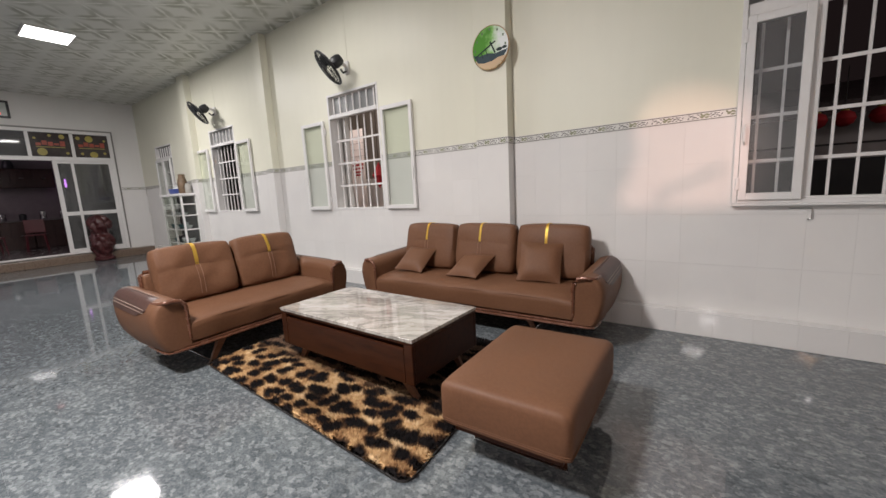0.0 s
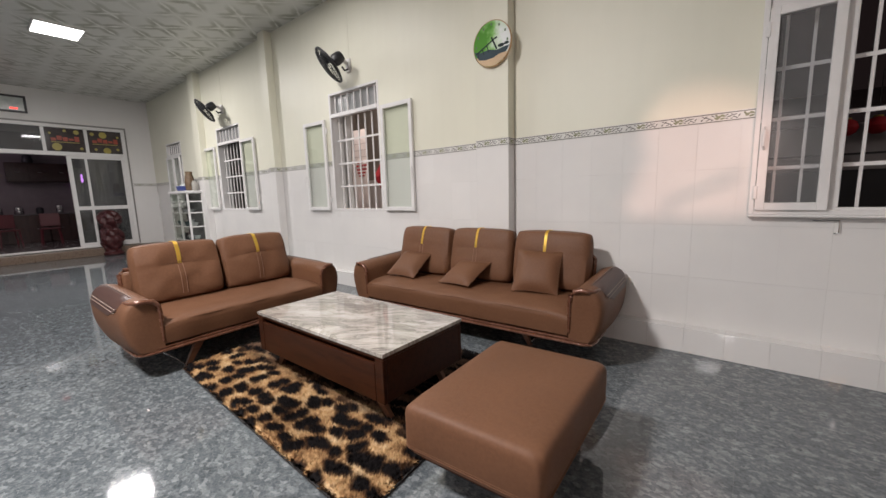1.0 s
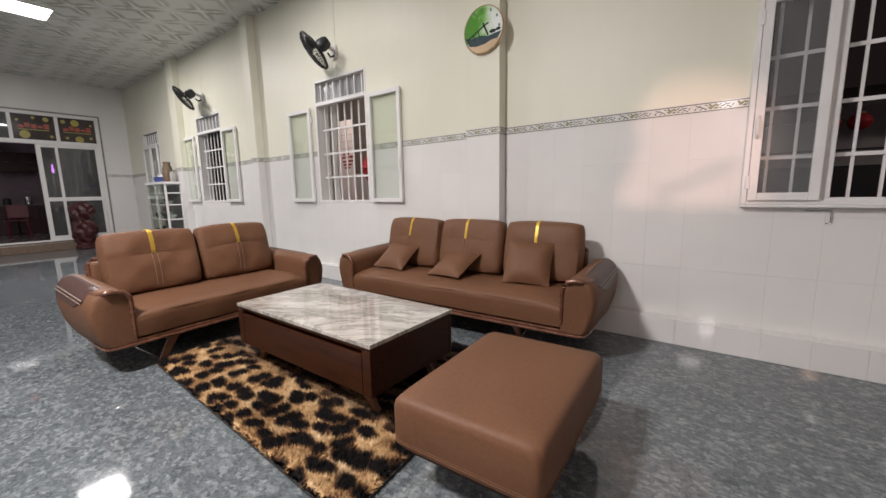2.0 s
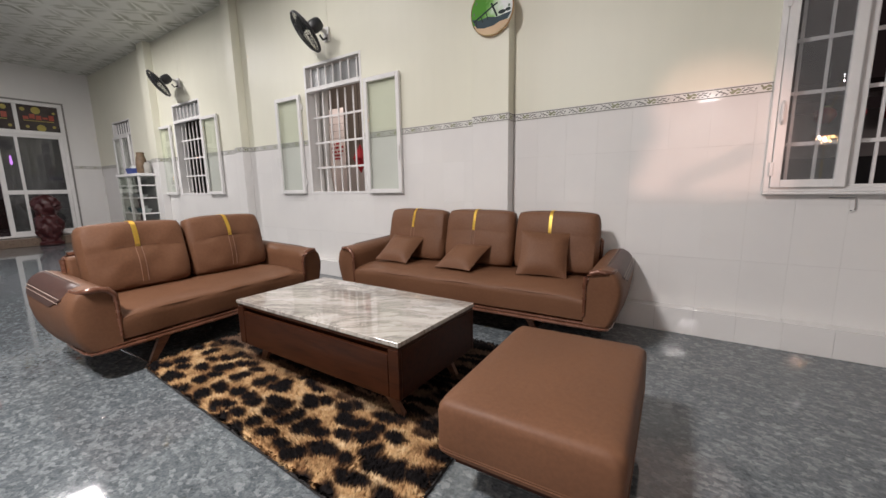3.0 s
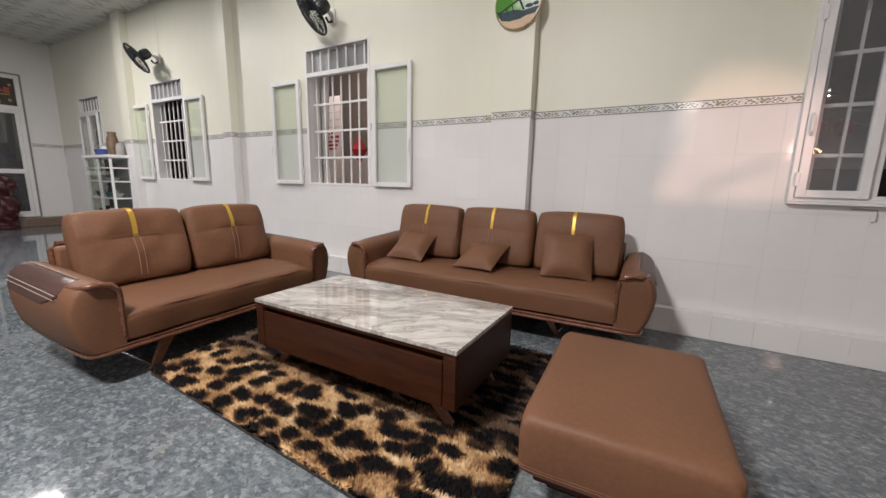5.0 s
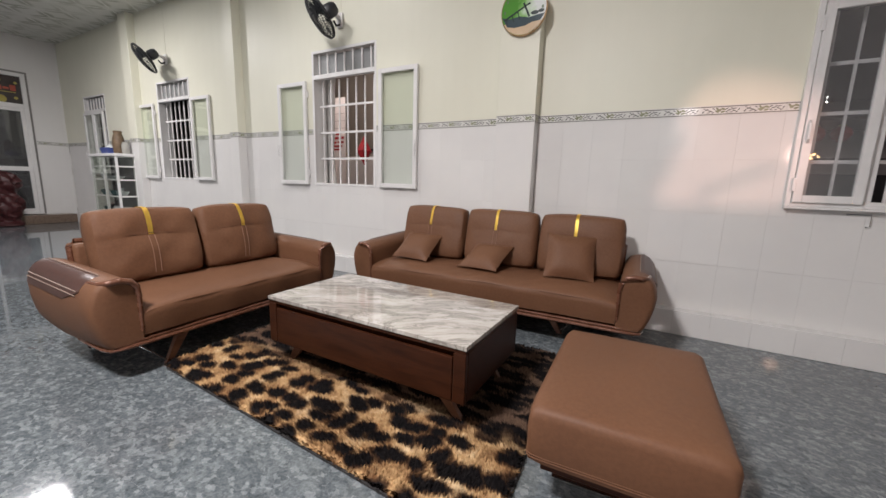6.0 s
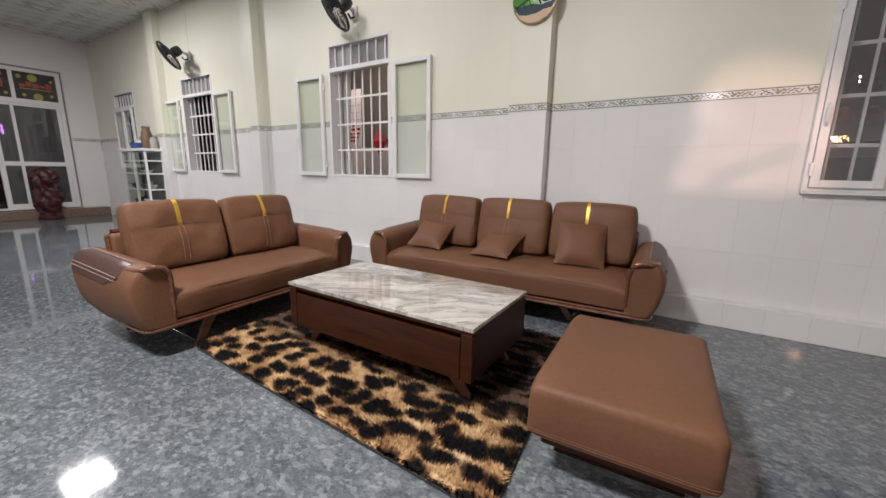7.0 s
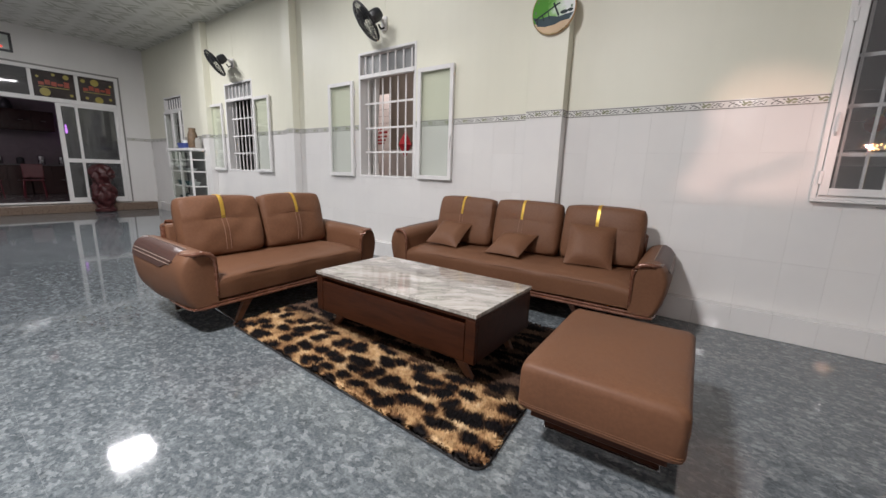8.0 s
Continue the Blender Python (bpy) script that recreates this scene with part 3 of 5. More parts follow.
def sofa(name, m, L, D, n, label, inset=0.36, leg_y=0.10):
    root = thing(name, m, label, "sofa", "brown sofa suite")
    half = L / 2 - 0.222
    for side in (-1, 1):
        arm = part("armrest", loft(arm_rings(side, D)), M_LEATHER, root, "rounded leather armrest", True, pose(side * half, 0, 0))
        # lacquered cap strip over the front corner
        path = [(side * 0.004, 0.004, 0.27), (side * 0.004, 0.002, 0.48), (side * 0.012, 0.0, 0.532), (side * 0.040, -0.002, 0.565), (side * 0.085, -0.002, 0.578), (side * 0.128, 0.0, 0.575), (side * 0.160, 0.030, 0.570), (side * 0.174, 0.12, 0.572)]
        part("front_trim", tube(path, [0.010, 0.014, 0.017, 0.018, 0.018, 0.017, 0.014, 0.009], 10), M_TRIM, arm, "bronzed lacquered trim", True)
        part("armrest_cap", loft(arm_cap(side, D)), M_CAP, arm, "dark lacquered wooden cap", True)
        for u, dz in ((0.106, 0.003), (0.2035, -0.063), (0.2105, -0.085)):
            part("inlay_line", tube([(side * u * (1.08 - 0.05 * f), 0.005 + (D - 0.01) * f, arm_levels(f)[1] + dz) for f in (0.18, 0.4, 0.6, 0.8, 0.96)], 0.0028, 6), M_INLAY, arm, "thin pale inlay line", True)
    # base rail with two beads
    rail = part("base_rail", box(-L / 2 + 0.12, L / 2 - 0.12, 0.030, D - 0.12, 0.180, 0.215, 0.006, 2), M_WOOD_LEG, root, "lacquered wooden base rail", True)
    for z, r, o in ((0.196, 0.012, 0.0), (0.218, 0.009, 0.006)):
        xe = L / 2 - 0.062 - o
        path = []
        for side in (-1, 1):
            bend = [(side * (xe + 0.004), 0.34, z + 0.012), (side * (xe + 0.002), 0.20, z + 0.002), (side * xe, 0.08, z), (side * (xe - 0.012), 0.030, z), (side * (xe - 0.05), 0.010 + o, z), (side * (xe - 0.12), 0.006 + o, z)]
            path += bend if side < 0 else list(reversed(bend))
        part("bead", tube(path, r, 8), M_TRIM, rail, "bronzed lacquered bead", True)
    part("rear_plinth", box(-L / 2 + 0.20, L / 2 - 0.20, D - 0.16, D - 0.13, 0.012, 0.1795, 0.004, 1), M_WOOD, root, "dark recessed rear plinth")
    # seat
    sb = bmesh.new()
    nx = 40
    w = 2 * half - 0.006
    prof = [(0.035, 0.232), (0.004, 0.243), (-0.004, 0.30), (-0.006, 0.355), (-0.005, 0.380), (0.003, 0.396), (0.024, 0.410), (0.09, 0.428), (0.2, 0.439), (0.35, 0.438), (0.55, 0.43), (D - 0.16, 0.42), (D - 0.16, 0.235)]
    rings = []
    for i in range(nx + 1):
        u = 2 * i / nx - 1
        drop = 0.022 * abs(u) ** 14
        wob = 0.0015 * math.sin(u * n * math.pi * 1.5) + 0.0012 * math.sin(u * 17)
        rings.append([(u * w / 2, y + (0.004 * math.sin(u * 11 + 1) if z < 0.42 else 0), z - (drop if z > 0.3 else 0) + (wob if z > 0.385 else 0)) for y, z in prof])
    part("seat", loft(rings, True, True, sb), M_LEATHER, root, "smooth padded leather seat", True)
    part("seat_piping", tube([(u * (w / 2 - 0.012), -0.001, 0.391 - 0.022 * abs(u) ** 14 + 0.0015 * math.sin(u * n * math.pi * 1.5) + 0.0012 * math.sin(u * 17)) for u in [i / 20 - 1 for i in range(41)]], 0.0035, 6), M_LEATHER, root, "sewn piping along the seat front", True)
    # back frame
    tuck = 0.02 if n == 3 else -0.03
    part("back_frame", box(-half + tuck, half - tuck, D - 0.165, D - 0.02, 0.23, 0.70, 0.025, 3), M_LEATHER, root, "", True)
    part("back_edge", tube([(-half + tuck, D - 0.13, 0.45), (-half + tuck - 0.01, D - 0.12, 0.685), (-half + tuck + 0.03, D - 0.075, 0.71), (half - tuck - 0.03, D - 0.075, 0.71), (half - tuck + 0.01, D - 0.12, 0.685), (half - tuck, D - 0.13, 0.45)], 0.018, 8), M_TRIM, root, "bronzed lacquered edge", True)
    cw = w / n
    lumps, fold = (0.011, 0.0018) if n == 3 else (0.020, 0.0055)
    for k in range(n):
        x = -w / 2 + cw * (k + 0.5)
        cu = part("back_cushion", cushion_bm(cw - 0.010, 0.497, 0.20, 30, 26, 0.36, 0.075, 0.0, seed=1.7 * k + n, lumps=lumps, rim=0.30, fold=fold), M_LEATHER, root, "plump leather back cushion with stitched seams", True,
                  pose(x, D - 0.285, 0.425, -13, 0, 0.8 * (k % 2) - 0.4))
        # gold strip over the upper half, twin stitch lines below
        gx = -0.030 if n == 3 and k else -0.008
        gw = 0.0125 if n == 3 else 0.0155
        def front(v, x_):
            u = 2 * x_ / (cw - 0.010)
            b = max(0.0, (1 - abs(u) ** 4) * (1 - abs(v) ** 4)) ** 0.36
            sink = cushion_relief(u, x_, v * 0.2485, v, lumps, 1.7 * k + n, fold) * b
            return -0.10 * (0.30 + 0.70 * b) + sink
        gb = bmesh.new()
        rows = []
        for v in [0.22 + 0.765 * t / 14 for t in range(15)]:
            z = v * 0.2485 + 0.2485
            rows.append([gb.verts.new((gx + s * gw, front(v, gx) - 0.003, z)) for s in (-1, 1)] )
        for t in range(6):
            v = 1.0
            rows.append([gb.verts.new((gx + s * gw, -0.032 + 0.013 * t, 0.500 + 0.007 * math.sin(t / 5 * math.pi))) for s in (-1, 1)])
        for a, c in zip(rows, rows[1:]):
            gb.faces.new((a[0], a[1], c[1], c[0]))
        bmesh.ops.solidify(gb, geom=gb.faces[:], thickness=0.002)
        part("gold_strip", gb, M_GOLD, cu, "narrow brushed gold strip", True)
        for s in (-0.018, 0.018):
            pts = [(gx + s, front(v, gx) - 0.0022, v * 0.2485 + 0.2485) for v in [-0.82 + 1.02 * t / 12 for t in range(13)]]
            part("stitch_line", tube(pts, 0.0020, 5), M_STITCH, cu, "pale seam stitching")
        seam = [(xx, front(0.16, xx) - 0.0002, 0.2485 + 0.2485 * (0.20 + 0.05 * math.cos(xx / cw * 6)) + 0.004) for xx in [(-0.47 + 0.94 * t / 16) * cw for t in range(17)]]
        part("cross_seam", tube(seam, 0.0014 if n == 3 else 0.0020, 5), M_LEATHER, cu, "sewn seam")
    # splayed legs with a thin metal stay
    for side in (-1, 1):
        for y in (leg_y, D - 0.26):
            fx, tx = side * (L / 2 - inset), side * (L / 2 - inset - 0.13)
            fy = y - 0.03 if y < 0.35 else y + 0.05
            q = [(-0.032, -0.014), (0.032, -0.014), (0.032, 0.014), (-0.032, 0.014)]
            rings = [[(tx + a * 1.15, y + c * 1.3, 0.19) for a, c in q], [(fx + a * 0.55, fy + c * 0.9, 0.0) for a, c in q]]
            leg = part("leg", loft(rings), M_WOOD_LEG, root, "tapered splayed wooden leg")
            part("leg_stay", tube([(side * (L / 2 - inset + 0.16), y, 0.188), (fx, fy, 0.012)], 0.006, 6), M_CHROME, leg, "thin metal stay", True)
    return root


SOFA3 = pose(-1.775, 2.96, 0.0, 0, 0, 2.0)
SOFA2 = pose(-3.07, 1.93, 0.0, 0, 0, 92.5)
sofa("three_seat_sofa", SOFA3, 2.48, 0.80, 3, "brown leather three-seat sofa with gold strips, beside the tiled wall", 0.62, 0.30)
sofa("two_seat_sofa", SOFA2, 1.79, 0.82, 2, "brown leather two-seat sofa with gold strips and splayed legs")


def throw_pillow(m, size, label):
    root = thing("throw_pillow", m, label, "pillow", "throw pillows")
    bm = cushion_bm(size, size, 0.12, 18, 18, 1.0, -0.03, pinch=0.05)
    part("cover", bm, M_LEATHER, root, "", True)
    r = size / 2
    pts = []
    for k in range(33):
        a = 2 * math.pi * k / 32
        c, s = math.cos(a), math.sin(a)
        q = max(abs(c), abs(s))
        u, v = c / q, s / q
        kk = 1 + 0.03 * (abs(u) * abs(v)) ** 4
        pts.append((u * r * kk * (1 - 0.05 * (1 - v * v)), 0, v * r * kk * (1 - 0.05 * (1 - u * u)) + r))
    part("piping", tube(pts, 0.005, 6), M_LEATHER, root, "sewn piping round the edge", True)
    return root


# == coffee table ==
def coffee_table():
    x0, x1, y0, y1 = -2.56, -1.235, 1.705, 2.395
    cx, cy = (x0 + x1) / 2, (y0 + y1) / 2
    hx, hy = (x1 - x0) / 2, (y1 - y0) / 2
    root = thing("coffee_table", pose(cx, cy, 0.028), "dark wooden coffee table with glossy grey marble top, on a rug", "table")
    z = 0.422
    part("marble_top", box(-hx, hx, -hy, hy, z - 0.022, z, 0.003, 2), M_MARBLE, root, "glossy white and grey veined marble slab")
    part("upper_frame", box(-hx + 0.006, hx - 0.006, -hy + 0.006, hy - 0.006, z - 0.040, z - 0.0225, 0.002, 1), M_WOOD, root)
    part("carcass", box(-hx + 0.010, hx - 0.010, -hy + 0.055, hy - 0.055, 0.150, z - 0.041), M_WOOD, root)
    for sx in (-1, 1):
        for sy in (-1, 1):
            part("corner_post", box(sx * (hx - 0.066), sx * (hx - 0.004), sy * (hy - 0.030), sy * (hy - 0.003), 0.142, z - 0.0405, 0.004, 2), M_WOOD, root, "dark wooden corner post")
        part("end_panel", box(sx * (hx - 0.0095), sx * (hx - 0.003), -hy + 0.031, hy - 0.031, 0.145, z - 0.0405, 0.002, 1), M_WOOD, root, "dark wooden end panel")
    for sy in (-1, 1):
        part("drawer_front", box(-hx + 0.070, hx - 0.070, sy * (hy - 0.0215), sy * (hy - 0.004), 0.142, z - 0.066, 0.004, 2), M_WOOD, root, "dark wooden drawer front with a shadow gap above")
    for sx in (-1, 1):
        for sy in (-1, 1):
            q = [(-0.036, -0.013), (0.036, -0.013), (0.036, 0.013), (-0.036, 0.013)]
            tx, ty, fx, fy = sx * (hx - 0.19), sy * (hy - 0.09), sx * (hx - 0.075), sy * (hy - 0.105)
            part("leg", loft([[(tx + a, ty + c, 0.152) for a, c in q], [(fx + a * 0.6, fy + c, 0.0) for a, c in q]]), M_WOOD_LEG, root, "tapered splayed wooden leg")


coffee_table()


# == ottoman ==
def ottoman():
    x0, x1, y0, y1 = -0.920, -0.305, 1.515, 2.375
    cx, cy, hx, hy = (x0 + x1) / 2, (y0 + y1) / 2, (x1 - x0) / 2, (y1 - y0) / 2
    root = thing("ottoman", pose(cx, cy, 0, 0, 0, 2.5), "rectangular brown leather ottoman on a recessed dark base", "ottoman")
    bm = bmesh.new()
    prof = [(0.188, -0.016), (0.193, -0.004), (0.215, 0.0), (0.300, 0.002), (0.355, 0.0), (0.377, -0.005), (0.390, -0.017), (0.396, -0.035), (0.400, -0.075), (0.403, -0.16)]
    rings = []
    for z, off in prof:
        ring = []
        r = 0.035
        for k in range(44):
            a = 2 * math.pi * (k + 0.5) / 44
            c, s = math.cos(a), math.sin(a)
            e = 2 / 22
            u = math.copysign(abs(c) ** e, c)
            v = math.copysign(abs(s) ** e, s)
            wob = 0.002 * math.sin(7 * a + z * 30)
            ring.append((u * (hx + off + wob), v * (hy + off + wob), z))
        rings.append(ring)
    part("padded_top", loft(rings, True, True, bm), M_LEATHER, root, "smooth padded leather block", True)
    for z in (0.209, 0.219):
        ring = []
        for k in range(45):
            a = 2 * math.pi * (k + 0.5) / 44
            c, s = math.cos(a), math.sin(a)
            e = 2 / 22
            ring.append((math.copysign(abs(c) ** e, c) * (hx + 0.001), math.copysign(abs(s) ** e, s) * (hy + 0.001), z))
        part("seam_bead", tube(ring, 0.0022, 6), M_LEATHER, root, "sewn double seam", True)
    part("underframe", box(-hx + 0.05, hx - 0.05, -hy + 0.05, hy - 0.05, 0.135, 0.189, 0.004, 1), M_WOOD, root)
    for sy in (-1, 1):
        yy = sy * (hy - 0.205)
        base = part("plinth_board", box(-0.235, 0.235, yy - 0.018, yy + 0.018, 0.018, 0.134, 0.004, 1), M_WOOD, root, "dark recessed plinth board")
        part("metal_foot", box(-0.235, 0.235, yy - 0.022, yy + 0.022, 0.0, 0.0175, 0.003, 1), M_CHROME, base, "silver metal foot")
        part("metal_end", box(0.2355, 0.243, yy - 0.020, yy + 0.020, 0.0, 0.134, 0.002, 1), M_CHROME, base, "silver metal end")


ottoman()


# == rug ==
def rug():
    A, B, C, D = Vector((-3.09, 1.355, 0)), Vector((-0.925, 1.268, 0)), Vector((-1.06, 2.80, 0)), Vector((-3.10, 2.84, 0))
    O = Vector((-2.0, 2.05, 0))
    root = thing("leopard_rug", pose(O.x, O.y, 0), "shaggy leopard-print rug in tan and black on the grey floor", "rug")
    rnd = random.Random(5)

    def at(u, v):
        p = (A * (1 - u) + B * u) * (1 - v) + (D * (1 - u) + C * u) * v - O
        return p

    def inside(u, v):
        r = 0.07
        w, h = 2.05, 1.52
        x, y = min(u, 1 - u) * w, min(v, 1 - v) * h
        if x < r and y < r:
            return (r - x) ** 2 + (r - y) ** 2 < r * r
        return x > 0 and y > 0

    # rounded outline for the backing
    pts = []
    w, h, r = 2.05, 1.52, 0.07
    trim = -0.007
    for cx, cy, a0 in ((r, r, 180), (w - r, r, 270), (w - r, h - r, 0), (r, h - r, 90)):
        for k in range(7):
            a = radians(a0 + 15 * k)
            p = at(0.5 + ((cx + r * math.cos(a)) / w - 0.5) * (1 - 2 * trim / w), 0.5 + ((cy + r * math.sin(a)) / h - 0.5) * (1 - 2 * trim / h))
            pts.append((p.x, p.y))
    part("backing", prism(pts, 0.001, 0.012, "z"), M_RUGBACK, root, "black woven backing edge")
    # underlying pile sheet
    nu, nv = 150, 110
    verts, faces, index = [], [], {}
    for j in range(nv + 1):
        for i in range(nu + 1):
            u, v = i / nu, j / nv
            p = at(u, v)
            e = min(min(u, 1 - u) * w, min(v, 1 - v) * h)
            z = 0.012 + 0.014 * min(1, e / 0.03) + 0.006 * noise.noise((p.x * 14, p.y * 14, 0)) * min(1, e / 0.03)
            index[i, j] = len(verts)
            verts.append((p.x, p.y, z))
    for j in range(nv):
        for i in range(nu):
            if inside((i + 0.5) / nu, (j + 0.5) / nv):
                faces.append((index[i, j], index[i + 1, j], index[i + 1, j + 1], index[i, j + 1]))
    me = bpy.data.meshes.new("pile")
    me.from_pydata(verts, [], faces)
    me.materials.append(M_RUG)
    part("fur_base", me, None, root, "short dense pile")
    # tufts
    verts, faces = [], []
    for k in range(52000):
        u, v = rnd.random(), rnd.random()
        if not inside(u, v):
            continue
        p = at(u, v)
        e = min(min(u, 1 - u) * w, min(v, 1 - v) * h)
        flow = 2.2 + 2.2 * noise.noise((p.x * 2.5, p.y * 2.5, 3))
        a = flow + rnd.uniform(-0.7, 0.7)
        ln, lean, wd = rnd.uniform(0.014, 0.030), rnd.uniform(0.010, 0.028), rnd.uniform(0.003, 0.007)
        dx, dy = math.cos(a), math.sin(a)
        z = 0.018
        if e < 0.02:
            z, ln = 0.010, ln * 0.8
            out = p - at(0.5, 0.5)
            a = math.atan2(out.y, out.x) + rnd.uniform(-0.9, 0.9)
            dx, dy = math.cos(a), math.sin(a)
        i = len(verts)
        verts += [(p.x - dy * wd, p.y + dx * wd, z), (p.x + dy * wd, p.y - dx * wd, z), (p.x + dx * lean * 0.5 + dy * wd * 0.8, p.y + dy * lean * 0.5 - dx * wd * 0.8, z + ln * 0.6), (p.x + dx * lean, p.y + dy * lean, z + ln), (p.x + dx * lean * 0.5 - dy * wd * 0.8, p.y + dy * lean * 0.5 + dx * wd * 0.8, z + ln * 0.6)]
        faces += [(i, i + 1, i + 2, i + 4), (i + 4, i + 2, i + 3)]
    me = bpy.data.meshes.new("fur")
    me.from_pydata(verts, [], faces)
    me.materials.append(M_RUG)
    tagged(part("fur", me, None, root, "long shaggy fur tufts"), kind="stuff")


rug()
throw_pillow(SOFA3 @ pose(-0.73, 0.183, 0.458, -56.3, 1.7, 0.7), 0.35, "brown leather throw pillow leaning back on the sofa seat")
throw_pillow(SOFA3 @ pose(-0.061, 0.155, 0.458, -64.8, -1.5, -7.3), 0.35, "brown leather throw pillow lying nearly flat on the seat")
throw_pillow(SOFA3 @ pose(0.652, 0.268, 0.449, -31.7, 2.6, 12.0), 0.36, "brown leather throw pillow propped upright against the back cushion")


# == ceiling panels ==
def led_panel(x, y):
    root = thing("ceiling_panel_light", pose(x, y, CEIL), "square white LED panel light fixed to the ceiling, lit", "ceiling light", "ceiling panel lights")
    fr = bmesh.new()
    s = 0.28
    for a, c, d, e in ((-s, s, -s, -s + 0.018), (-s, s, s - 0.018, s), (-s, -s + 0.018, -s + 0.018, s - 0.018), (s - 0.018, s, -s + 0.018, s - 0.018)):
        box(a, c, d, e, -0.034, -0.001, bm=fr)
    part("frame", fr, M_ALU, root, "thin white aluminium frame")
    part("diffuser", box(-s + 0.02, s - 0.02, -s + 0.02, s - 0.02, -0.028, -0.012), M_PANEL, root, "glowing white diffuser")


# the two guessed lamps get fixtures as well
for px, py in PANELS:
    led_panel(px, py)


# == windows in the long wall ==
M_FROST = simple("frosted_grey_glass", (0.27, 0.275, 0.275), 0.25, 0.0, 0.1, 3)


def bars(root, x0, x1, z0, z1, step, levels, y, inset=None):
    if inset is None:
        n = max(1, round((x1 - x0) / step))
        places = [x0 + (x1 - x0) * k / n for k in range(1, n)]
    else:
        places = [x0 + inset + step * k for k in range(int((x1 - x0 - inset) / step) + 1)]
    for x in places:
        part("bar", box(x - 0.0085, x + 0.0085, y - 0.0085, y + 0.0085, z0, z1, 0.002, 1), M_BAR, root, "white painted iron bar")
    for z in levels:
        part("crossbar", box(x0, x1, y - 0.0140, y - 0.0088, z - 0.012, z + 0.012), M_BAR, root, "flat white iron crossbar")


def frame_bars(x0, x1, z0, z1, y0, y1, t, bm=None):
    bm = bm or bmesh.new()
    box(x0, x0 + t, y0, y1, z0, z1, 0.003, 1, bm)
    box(x1 - t, x1, y0, y1, z0, z1, 0.003, 1, bm)
    box(x0 + t, x1 - t, y0, y1, z0, z0 + t, 0.003, 1, bm)
    box(x0 + t, x1 - t, y0, y1, z1 - t, z1, 0.003, 1, bm)
    return bm


def shutter(root, x0, x1, z0, z1, handle_side):
    y0, y1 = W - 0.050, W - 0.016
    leaf = part("shutter", frame_bars(x0, x1, z0, z1, y0, y1, 0.048), M_ALU, root, "open white framed shutter folded against the wall")
    g = part("shutter_glass", box(x0 + 0.046, x1 - 0.046, W - 0.035, W - 0.030, z0 + 0.046, z1 - 0.046), M_SHUTTERGLASS, leaf, "pale greenish glass")
    g.visible_shadow = False
    xe = x1 - 0.02 if handle_side > 0 else x0 + 0.02
    part("handle", tube([(xe, y0 - 0.004, 1.42), (xe + 0.012 * handle_side, y0 - 0.022, 1.45), (xe + 0.012 * handle_side, y0 - 0.022, 1.55), (xe, y0 - 0.004, 1.58)], 0.006, 6), M_ALU, leaf, "small white pull handle", True)
    for z in (z0 + 0.15, z1 - 0.15):
        xh = x0 if handle_side > 0 else x1
        part("hinge", box(xh - 0.012, xh + 0.012, W - 0.030, W - 0.004, z - 0.04, z + 0.04, 0.003, 1), M_ALU, leaf, "white hinge")


for k, (a, c) in enumerate(WINDOWS):
    root = tagged(thing("window_%d" % (k + 1), pose(0, 0, 0), "white barred window with open glass shutters and a small transom", "window"), kind="structure")
    fr = frame_bars(a - 0.02, c + 0.02, SILL - 0.01, HEAD + 0.02, W - 0.005, W + 0.016, 0.030)
    box(a + 0.011, c - 0.011, W - 0.006, W + 0.05, TRANSOM - 0.025, TRANSOM + 0.025, 0.003, 1, fr)
    part("window_frame", fr, M_ALU, root, "white metal window frame")
    part("window_sill", box(a - 0.01, c + 0.01, W + 0.017, W + 0.20, SILL - 0.012, SILL + 0.006), M_WHITEWALL, root)
    part("transom_pane", box(a + 0.021, c - 0.021, W + 0.060, W + 0.066, TRANSOM + 0.026, HEAD - 0.021), M_FROST, root, "grey frosted transom pane")
    bars(root, a + 0.012, c - 0.012, TRANSOM + 0.024, HEAD - 0.010, 0.137, (), W + 0.042, 0.06)
    bars(root, a + 0.012, c - 0.012, SILL + 0.006, TRANSOM - 0.024, 0.137, (1.40, 1.72, 2.04), W + 0.100, 0.05)
    if k < 2:
        shutter(root, a - 0.63, a - 0.10, 1.065, 2.335, -1)
        shutter(root, c + 0.08, c + 0.60, 1.065, 2.345, 1)
    else:
        shutter(root, a + 0.03, (a + c) / 2 - 0.005, 1.09, 2.335, -1)
        shutter(root, (a + c) / 2 + 0.005, c - 0.03, 1.09, 2.335, 1)

# the window at the near end: one glazed sash shut, the rest barred and open
a, c = RIGHT
root = tagged(thing("window_4", pose(0, 0, 0), "large white barred window with a closed glazed sash, dark night behind", "window"), kind="structure")
part("casing", frame_bars(a - 0.030, c + 0.030, SILL - 0.018, HEAD + 0.030, W - 0.040, W - 0.001, 0.030), M_ALU, root, "white window casing")
mull = box(0.555, 0.605, W - 0.012, W + 0.05, SILL + 0.026, 2.355, 0.004, 1)
box(a, c, W - 0.020, W + 0.05, 2.355, 2.435, 0.004, 1, mull)
box(a, c, W - 0.010, W + 0.05, SILL + 0.005, SILL + 0.0275, 0.002, 1, mull)
box(a - 0.030, c + 0.030, W - 0.052, W - 0.002, SILL - 0.036, SILL - 0.0185, 0.004, 1, mull)
part("mullion", mull, M_ALU, root, "white mullion and transom rail")
sash = part("sash", frame_bars(a + 0.002, 0.553, SILL + 0.010, 2.345, W - 0.060, W - 0.0135, 0.050), M_ALU, root, "white framed glazed sash")
